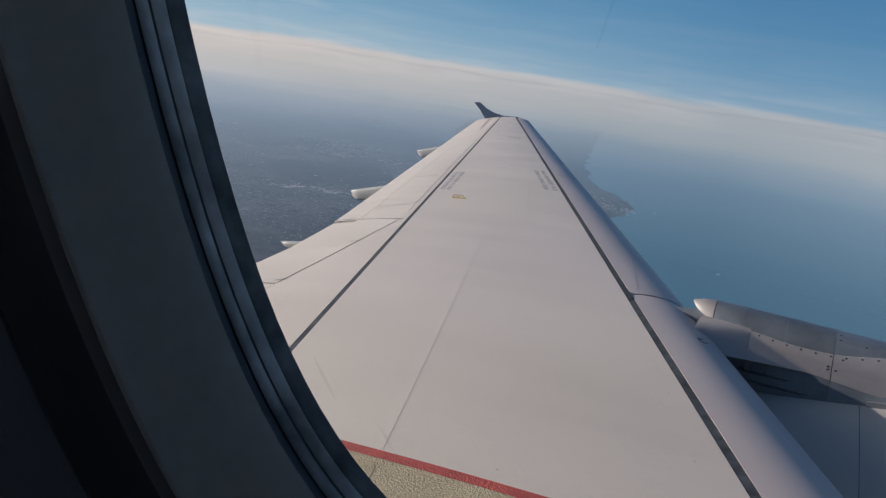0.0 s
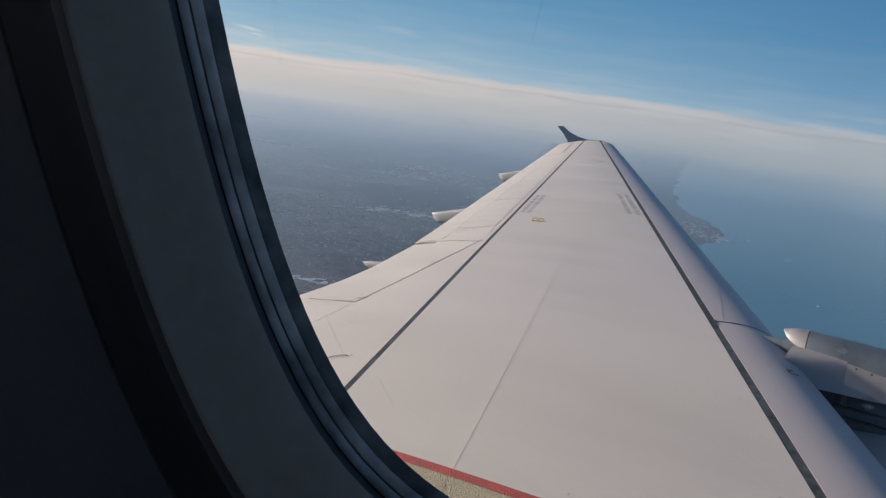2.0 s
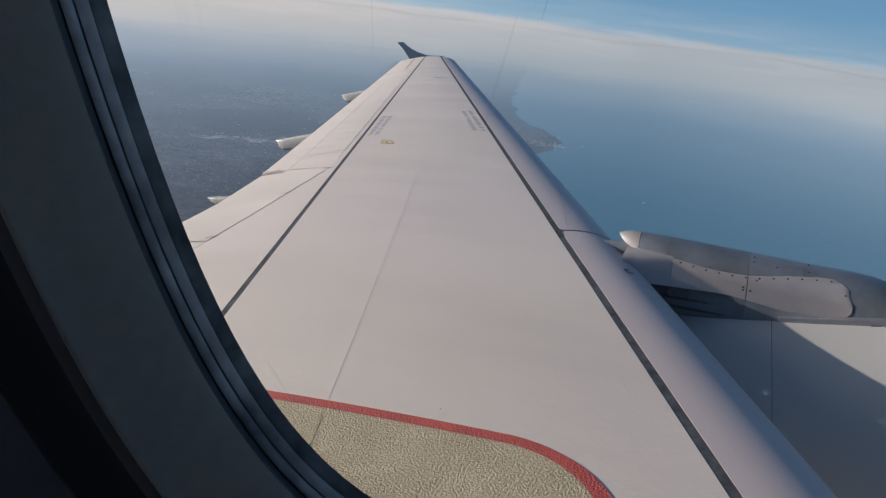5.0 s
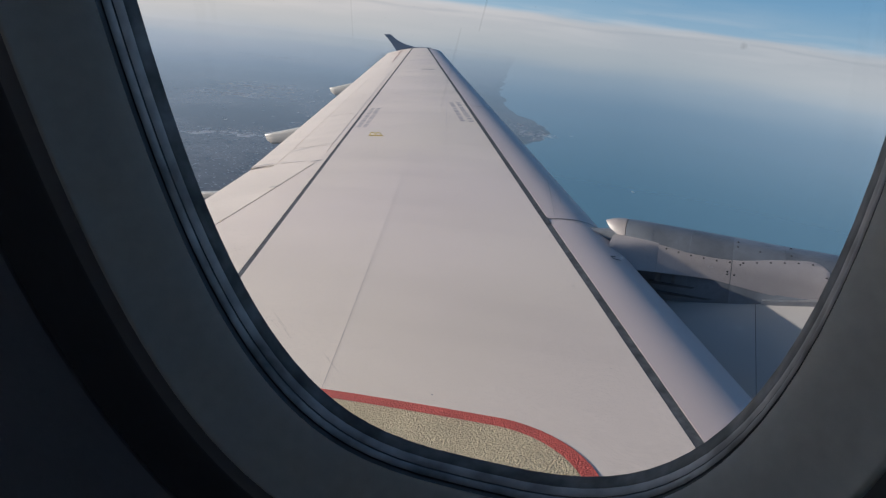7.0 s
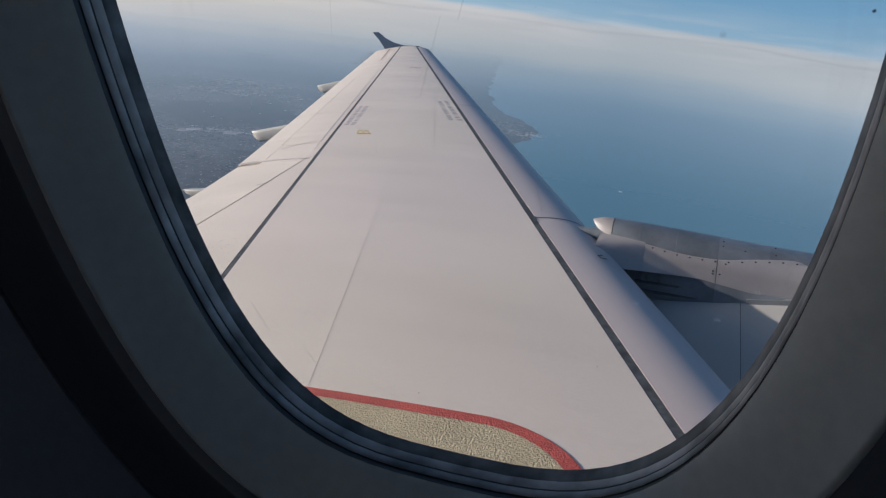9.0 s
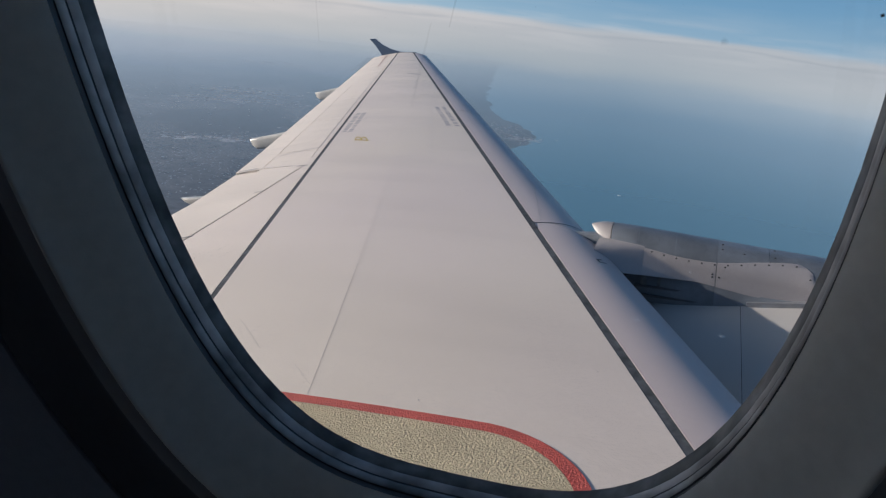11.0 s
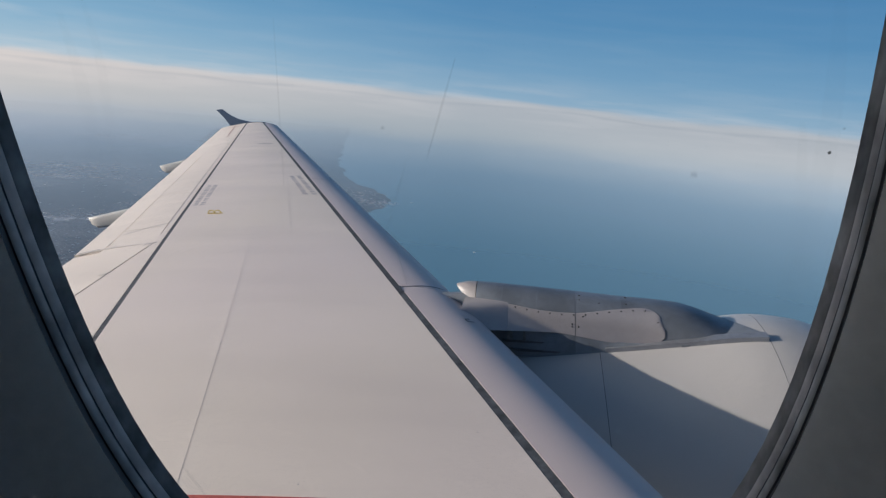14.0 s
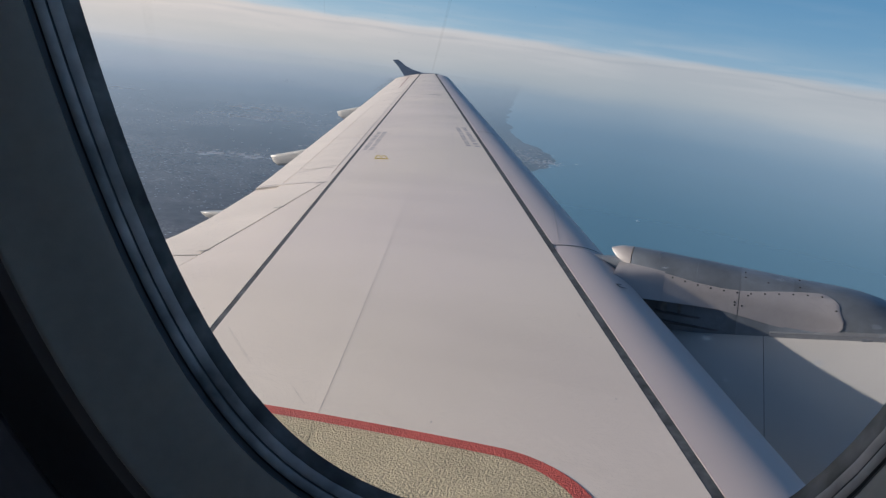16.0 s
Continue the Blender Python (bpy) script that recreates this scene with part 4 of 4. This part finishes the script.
def scuff(q0, q1, e, h, wide):
    """A short pale scrape on the gasket, between two places round the oval."""
    a, b = oval(e, h - 0.0002, 480)[q0:q1], oval(e + wide, h + wide - 0.0002, 480)[q0:q1]
    mid = (q1 - q0) / 2
    rows = [[], []]
    for i, (p, q) in enumerate(zip(a, b)):
        p, q = Vector(p), Vector(q)
        k = 0.5 * max(0.08, 1 - ((i + 0.5 - mid) / mid) ** 2)
        rows[0].append(p.lerp(q, 0.5 - k) - W_N * 0.0002)
        rows[1].append(p.lerp(q, 0.5 + k) - W_N * 0.0002)
    part("scuff", loft(rows, closed=False), SCUFF, window, "pale scrape on the gasket")


for q0, q1, e, h, wide in ((283, 287, 0.0004, 0.0020, 0.0007), (291, 296, 0.0010, 0.0030, 0.0006), (300, 303, 0.0006, 0.0024, 0.0005), (268, 271, 0.0004, 0.0018, 0.0006), (258, 261, 0.0010, 0.0028, 0.0005), (314, 316, 0.0006, 0.0022, 0.0004)):
    scuff(q0, q1, e, h, wide)

# ---------------------------------------------------------------- cabin shell
wall = thing("wall_side", "plain grey cabin sidewall lining", "wall", kind="structure")


def square_ring(e, h, n=96):
    out = []
    base = oval(0.04, h, n)
    for p in base:
        d = Vector(p) - WC
        u, v = d.x, d.dot(W_UP)
        k = e / max(abs(u), abs(v))
        out.append(tuple(WC + Vector((1, 0, 0)) * u * k + W_UP * v * k - W_N * h))
    return out


part("sidewall_panel", loft([oval(0.0797, 0.020), oval(0.0797, 0.0252), oval(0.0805, 0.0264), oval(0.084, 0.0270), oval(0.10, 0.0285), oval(0.13, 0.031), square_ring(0.55, 0.034)]), WALLING, wall)

fuselage = thing("wall_fuselage", "unseen fuselage shell round the dark cabin, blue-grey to cool bounced light", "fuselage", kind="structure")
FY, FZ, FR = -1.944, 1.066, 1.975


def barrel(r, x0, x1):
    """Shell of the fuselage, open at this window; oversized unseen openings in both sides are added to light the cabin.
    """
    bm = bmesh.new()
    hole, far = radians(13), radians(11)
    near, other = W_TILT, math.pi - W_TILT

    def sheet(a0, a1, na, xa, xb, k):
        vs = [[bm.verts.new((x, FY + r * math.cos(a), FZ + r * math.sin(a))) for a in steps(a0, a1, na)] for x in steps(xa, xb, k)]
        for p, q in zip(vs, vs[1:]):
            for i in range(na):
                bm.faces.new((p[i], p[i + 1], q[i + 1], q[i]))

    sheet(near + hole, other - far, 28, x0, x1, 16)
    sheet(other + far, near - hole + 2 * math.pi, 32, x0, x1, 16)
    sheet(near - hole, near - far, 2, x0, WC.x - 0.45, 5)
    sheet(near + far, near + hole, 2, x0, WC.x - 0.45, 5)
    x = x0
    for c in [WC.x - 0.45 - 0.26 - 0.53 * i for i in range(15, -1, -1)]:
        sheet(near - far, near + far, 3, x, c - 0.14, 1)
        x = c + 0.14
    sheet(near - far, near + far, 3, x, WC.x - 0.45, 1)
    sheet(near - hole, near + hole, 6, WC.x + 0.45, x1, 5)
    x = x0
    for c in [x0 + 0.45 + 0.53 * i for i in range(18)]:
        sheet(other - far, other + far, 3, x, c - 0.14, 1)
        x = c + 0.14
    sheet(other - far, other + far, 3, x, x1, 1)
    return bm


part("outer_shell", barrel(FR, -10.0, 3.6), SKIN, fuselage)
part("inner_lining", barrel(FR - 0.10, -10.0, 3.6), CABIN, fuselage)
for x in (-10.0, 3.6):
    bm = bmesh.new()
    bmesh.ops.create_circle(bm, cap_ends=True, radius=FR, segments=64, matrix=Matrix.Translation((x, FY, FZ)) @ Matrix.Rotation(math.pi / 2, 4, "Y"))
    part("bulkhead", bm, CABIN, fuselage)

floor = thing("floor", "dark carpeted cabin floor", "floor", kind="structure")
bm = bmesh.new()
bmesh.ops.create_grid(bm, x_segments=4, y_segments=4, size=0.5, matrix=Matrix.Translation((-3.2, FY, 0.45)) @ Matrix.Diagonal((13.5, 3.5, 1, 1)))
part("carpet", bm, CARPET, floor)

# ---------------------------------------------------------------- land and sea
ALT = 260.0


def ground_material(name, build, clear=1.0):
    """Ground far below; distance haze is put into the material by fading it out over the sky."""
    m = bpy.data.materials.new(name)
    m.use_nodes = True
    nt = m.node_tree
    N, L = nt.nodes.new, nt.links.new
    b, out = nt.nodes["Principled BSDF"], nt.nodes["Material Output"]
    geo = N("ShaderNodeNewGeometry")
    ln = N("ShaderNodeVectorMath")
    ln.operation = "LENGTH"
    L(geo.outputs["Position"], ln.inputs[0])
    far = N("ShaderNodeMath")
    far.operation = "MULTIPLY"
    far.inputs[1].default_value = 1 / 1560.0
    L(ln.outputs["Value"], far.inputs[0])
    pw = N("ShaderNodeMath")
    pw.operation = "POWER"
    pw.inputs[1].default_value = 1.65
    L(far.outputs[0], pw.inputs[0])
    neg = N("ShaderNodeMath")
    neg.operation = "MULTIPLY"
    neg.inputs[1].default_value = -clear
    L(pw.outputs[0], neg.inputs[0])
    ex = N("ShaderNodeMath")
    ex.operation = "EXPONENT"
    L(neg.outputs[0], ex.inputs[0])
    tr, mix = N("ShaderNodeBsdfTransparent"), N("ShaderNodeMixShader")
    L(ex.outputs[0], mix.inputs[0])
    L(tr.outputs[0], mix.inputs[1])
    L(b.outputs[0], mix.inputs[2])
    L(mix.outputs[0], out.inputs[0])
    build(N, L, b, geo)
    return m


def sea_nodes(N, L, b, geo):
    b.inputs["Base Color"].default_value = (0.03, 0.10, 0.15, 1)
    b.inputs["Roughness"].default_value = 0.4
    n = N("ShaderNodeTexNoise")
    n.inputs["Scale"].default_value, n.inputs["Detail"].default_value = 0.004, 5
    L(geo.outputs["Position"], n.inputs[0])
    r = N("ShaderNodeValToRGB")
    r.color_ramp.elements[0].color, r.color_ramp.elements[1].color = (0.085, 0.235, 0.295, 1), (0.135, 0.30, 0.335, 1)
    L(n.outputs["Fac"], r.inputs[0])
    L(r.outputs[0], b.inputs["Base Color"])


def land_nodes(N, L, b, geo):
    b.inputs["Roughness"].default_value = 0.9

    def tex(scale, detail, lo, hi):
        n = N("ShaderNodeTexNoise")
        n.inputs["Scale"].default_value, n.inputs["Detail"].default_value = scale, detail
        L(geo.outputs["Position"], n.inputs[0])
        r = N("ShaderNodeMapRange")
        r.inputs["From Min"].default_value, r.inputs["From Max"].default_value = lo, hi
        L(n.outputs["Fac"], r.inputs[0])
        return r.outputs[0]

    r = N("ShaderNodeValToRGB")
    r.color_ramp.elements[0].color, r.color_ramp.elements[1].color = (0.072, 0.052, 0.058, 1), (0.23, 0.18, 0.175, 1)
    two = N("ShaderNodeMath")
    two.operation = "MULTIPLY_ADD"
    two.inputs[1].default_value = 0.55
    L(tex(0.08, 12, 0.32, 0.70), two.inputs[0])
    half = N("ShaderNodeMath")
    half.operation = "MULTIPLY"
    half.inputs[1].default_value = 0.5
    L(tex(0.006, 5, 0.40, 0.62), half.inputs[0])
    L(half.outputs[0], two.inputs[2])
    L(two.outputs[0], r.inputs[0])
    # built-up speckle, thicker in some districts
    mul = N("ShaderNodeMath")
    mul.operation = "MULTIPLY"
    L(tex(0.34, 3, 0.55, 0.64), mul.inputs[0])
    L(tex(0.006, 3, 0.42, 0.62), mul.inputs[1])
    mix = N("ShaderNodeMix")
    mix.data_type = "RGBA"
    L(mul.outputs[0], mix.inputs[0])
    L(r.outputs[0], mix.inputs[6])
    mix.inputs[7].default_value = (0.46, 0.40, 0.37, 1)
    L(mix.outputs[2], b.inputs["Base Color"])


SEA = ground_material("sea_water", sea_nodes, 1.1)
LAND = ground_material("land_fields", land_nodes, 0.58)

COAST = [(2600, -4000), (900, -1500), (300, -200), (-80, 500), (-270, 1000), (-340, 1250), (-388, 1389), (-399, 1467), (-372, 1545), (-400, 1640), (-432, 1729), (-512, 1817), (-597, 1926),
         (-758, 2308), (-900, 2805), (-1050, 3300), (-1250, 4000), (-1400, 4500)]


def coast_line():
    out = []
    for (x0, y0), (x1, y1) in zip(COAST, COAST[1:]):
        n = max(2, int(math.hypot(x1 - x0, y1 - y0) / 14))
        for i in range(n):
            t = i / n
            x, y = lerp(x0, x1, t), lerp(y0, y1, t)
            w = noise.noise(Vector((x * 0.012, y * 0.012, 0))) * 22 + noise.noise(Vector((x * 0.05, y * 0.05, 3))) * 8
            out.append((x + w, y + w * 0.4))
    return out


shore = coast_line()
rows = []
for x, y in shore:
    far = -math.sqrt(max(1.0, 4690.0 ** 2 - y * y))
    rows.append([(lerp(x, min(x - 10, far), t ** 2), y, -ALT + 0.6 * min(1, t * 40)) for t in steps(0, 1, 12)])
wet = []
for x, y in shore:
    far = math.sqrt(max(1.0, 4690.0 ** 2 - y * y))
    wet.append([(lerp(x, max(x + 10, far), t ** 2), y, -ALT) for t in steps(0, 1, 16)])
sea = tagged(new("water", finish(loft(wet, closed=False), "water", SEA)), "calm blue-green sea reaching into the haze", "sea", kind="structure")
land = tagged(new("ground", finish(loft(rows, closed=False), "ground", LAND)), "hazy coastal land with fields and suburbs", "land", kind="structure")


def far_buildings():
    """Roofs of towns far below, in clusters along the coast plain."""
    rnd = np.random.default_rng(7)
    verts, faces = [], []
    # centre x, y, spread along and across, count, size
    towns = ((-1105, 1390, 50, 22, 40, 4.5), (-1181, 1546, 55, 25, 45, 4.5), (-1130, 1460, 80, 50, 130, 1.9), (-830, 985, 36, 10, 26, 4.0), (-830, 1000, 45, 16, 80, 1.6), (-1650, 1339, 90, 20, 24, 5.5), (-2223, 1798, 80, 30, 14, 7.0),
             (-700, 760, 130, 90, 300, 0.7), (-800, 700, 150, 80, 260, 0.7), (-900, 830, 160, 90, 260, 0.7), (-598, 553, 16, 8, 14, 2.6), (-1216, 1586, 60, 22, 40, 2.2), (-420, 1560, 22, 18, 90, 1.3), (-452, 1595, 30, 22, 90, 1.3), (-395, 1585, 14, 16, 50, 1.4),
             (-480, 1700, 26, 30, 60, 1.3), (-1700, 2300, 220, 60, 60, 3.6), (-1250, 1250, 300, 200, 260, 1.2))
    for cx, cy, sx, sy, count, size in towns:
        for _ in range(int(count * 1.2)):
            away = math.atan2(cx, cy)
            p, r = rnd.normal(0, sx), rnd.normal(0, sy)
            x, y = cx + p * math.cos(away) + r * math.sin(away), cy - p * math.sin(away) + r * math.cos(away)
            a, b = size * rnd.uniform(0.5, 3.2), size * rnd.uniform(0.4, 0.9)
            eave, ridge = rnd.uniform(0.26, 0.32), 0.02 * b
            q = -away + rnd.choice([0.0, 0.0, 0.3]) + rnd.normal(0, 0.12)
            c, n = math.cos(q), math.sin(q)
            k = len(verts)
            for u, v, z in ((-a, -b, 0), (a, -b, 0), (a, b, 0), (-a, b, 0), (-a, -b, eave), (a, -b, eave), (a, b, eave), (-a, b, eave), (-a, 0, eave + ridge), (a, 0, eave + ridge)):
                verts.append((x + u * c - v * n, y + u * n + v * c, -ALT + 0.5 + z))
            faces += [(k + 4, k + 5, k + 9, k + 8), (k + 6, k + 7, k + 8, k + 9), (k, k + 1, k + 5, k + 4), (k + 1, k + 2, k + 6, k + 9, k + 5), (k + 2, k + 3, k + 7, k + 6), (k + 3, k, k + 4, k + 8, k + 7)]
    me = bpy.data.meshes.new("far_buildings")
    me.from_pydata(verts, [], faces)
    me.materials.append(ROOFS)
    return tagged(new("far_buildings", me), "pale roofs of distant towns scattered over the coast", "buildings", kind="stuff")


def roof_nodes(N, L, b, geo):
    r = N("ShaderNodeValToRGB")
    r.color_ramp.elements[0].color, r.color_ramp.elements[1].color = (0.62, 0.60, 0.60, 1), (0.95, 0.93, 0.90, 1)
    L(geo.outputs["Random Per Island"], r.inputs[0])
    L(r.outputs[0], b.inputs["Base Color"])
    b.inputs["Roughness"].default_value = 0.7


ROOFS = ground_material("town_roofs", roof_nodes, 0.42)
far_buildings()


def boat():
    """A small white motor boat far below on the sea."""
    ob = thing("motor_boat", "small white motor boat on the calm sea", "boat", level=True)
    ob.location = (-125, 1177, -ALT)
    rings = []
    for x, w, z in ((-2.6, 0.9, 0.75), (-1.0, 1.05, 0.78), (0.8, 1.0, 0.85), (2.0, 0.65, 0.98), (3.0, 0.08, 1.15)):
        rings.append([(x, -w, z), (x, -w * 0.75, 0.1), (x, 0, -0.25), (x, w * 0.75, 0.1), (x, w, z), (x, 0, z + 0.04)])
    part("hull", loft(rings, caps=True), BOAT, ob)
    rings = [[(x, -0.6 * k, 0.8), (x, -0.5 * k, z), (x, 0.5 * k, z), (x, 0.6 * k, 0.8)] for x, k, z in ((-1.2, 1, 1.55), (0.2, 1, 1.6), (0.9, 0.8, 1.0))]
    part("cabin", loft(rings, caps=True), BOAT, ob)
    return ob


BOAT = material("white_gelcoat", (0.85, 0.85, 0.84), 0.3, stain=0.05)
boat()
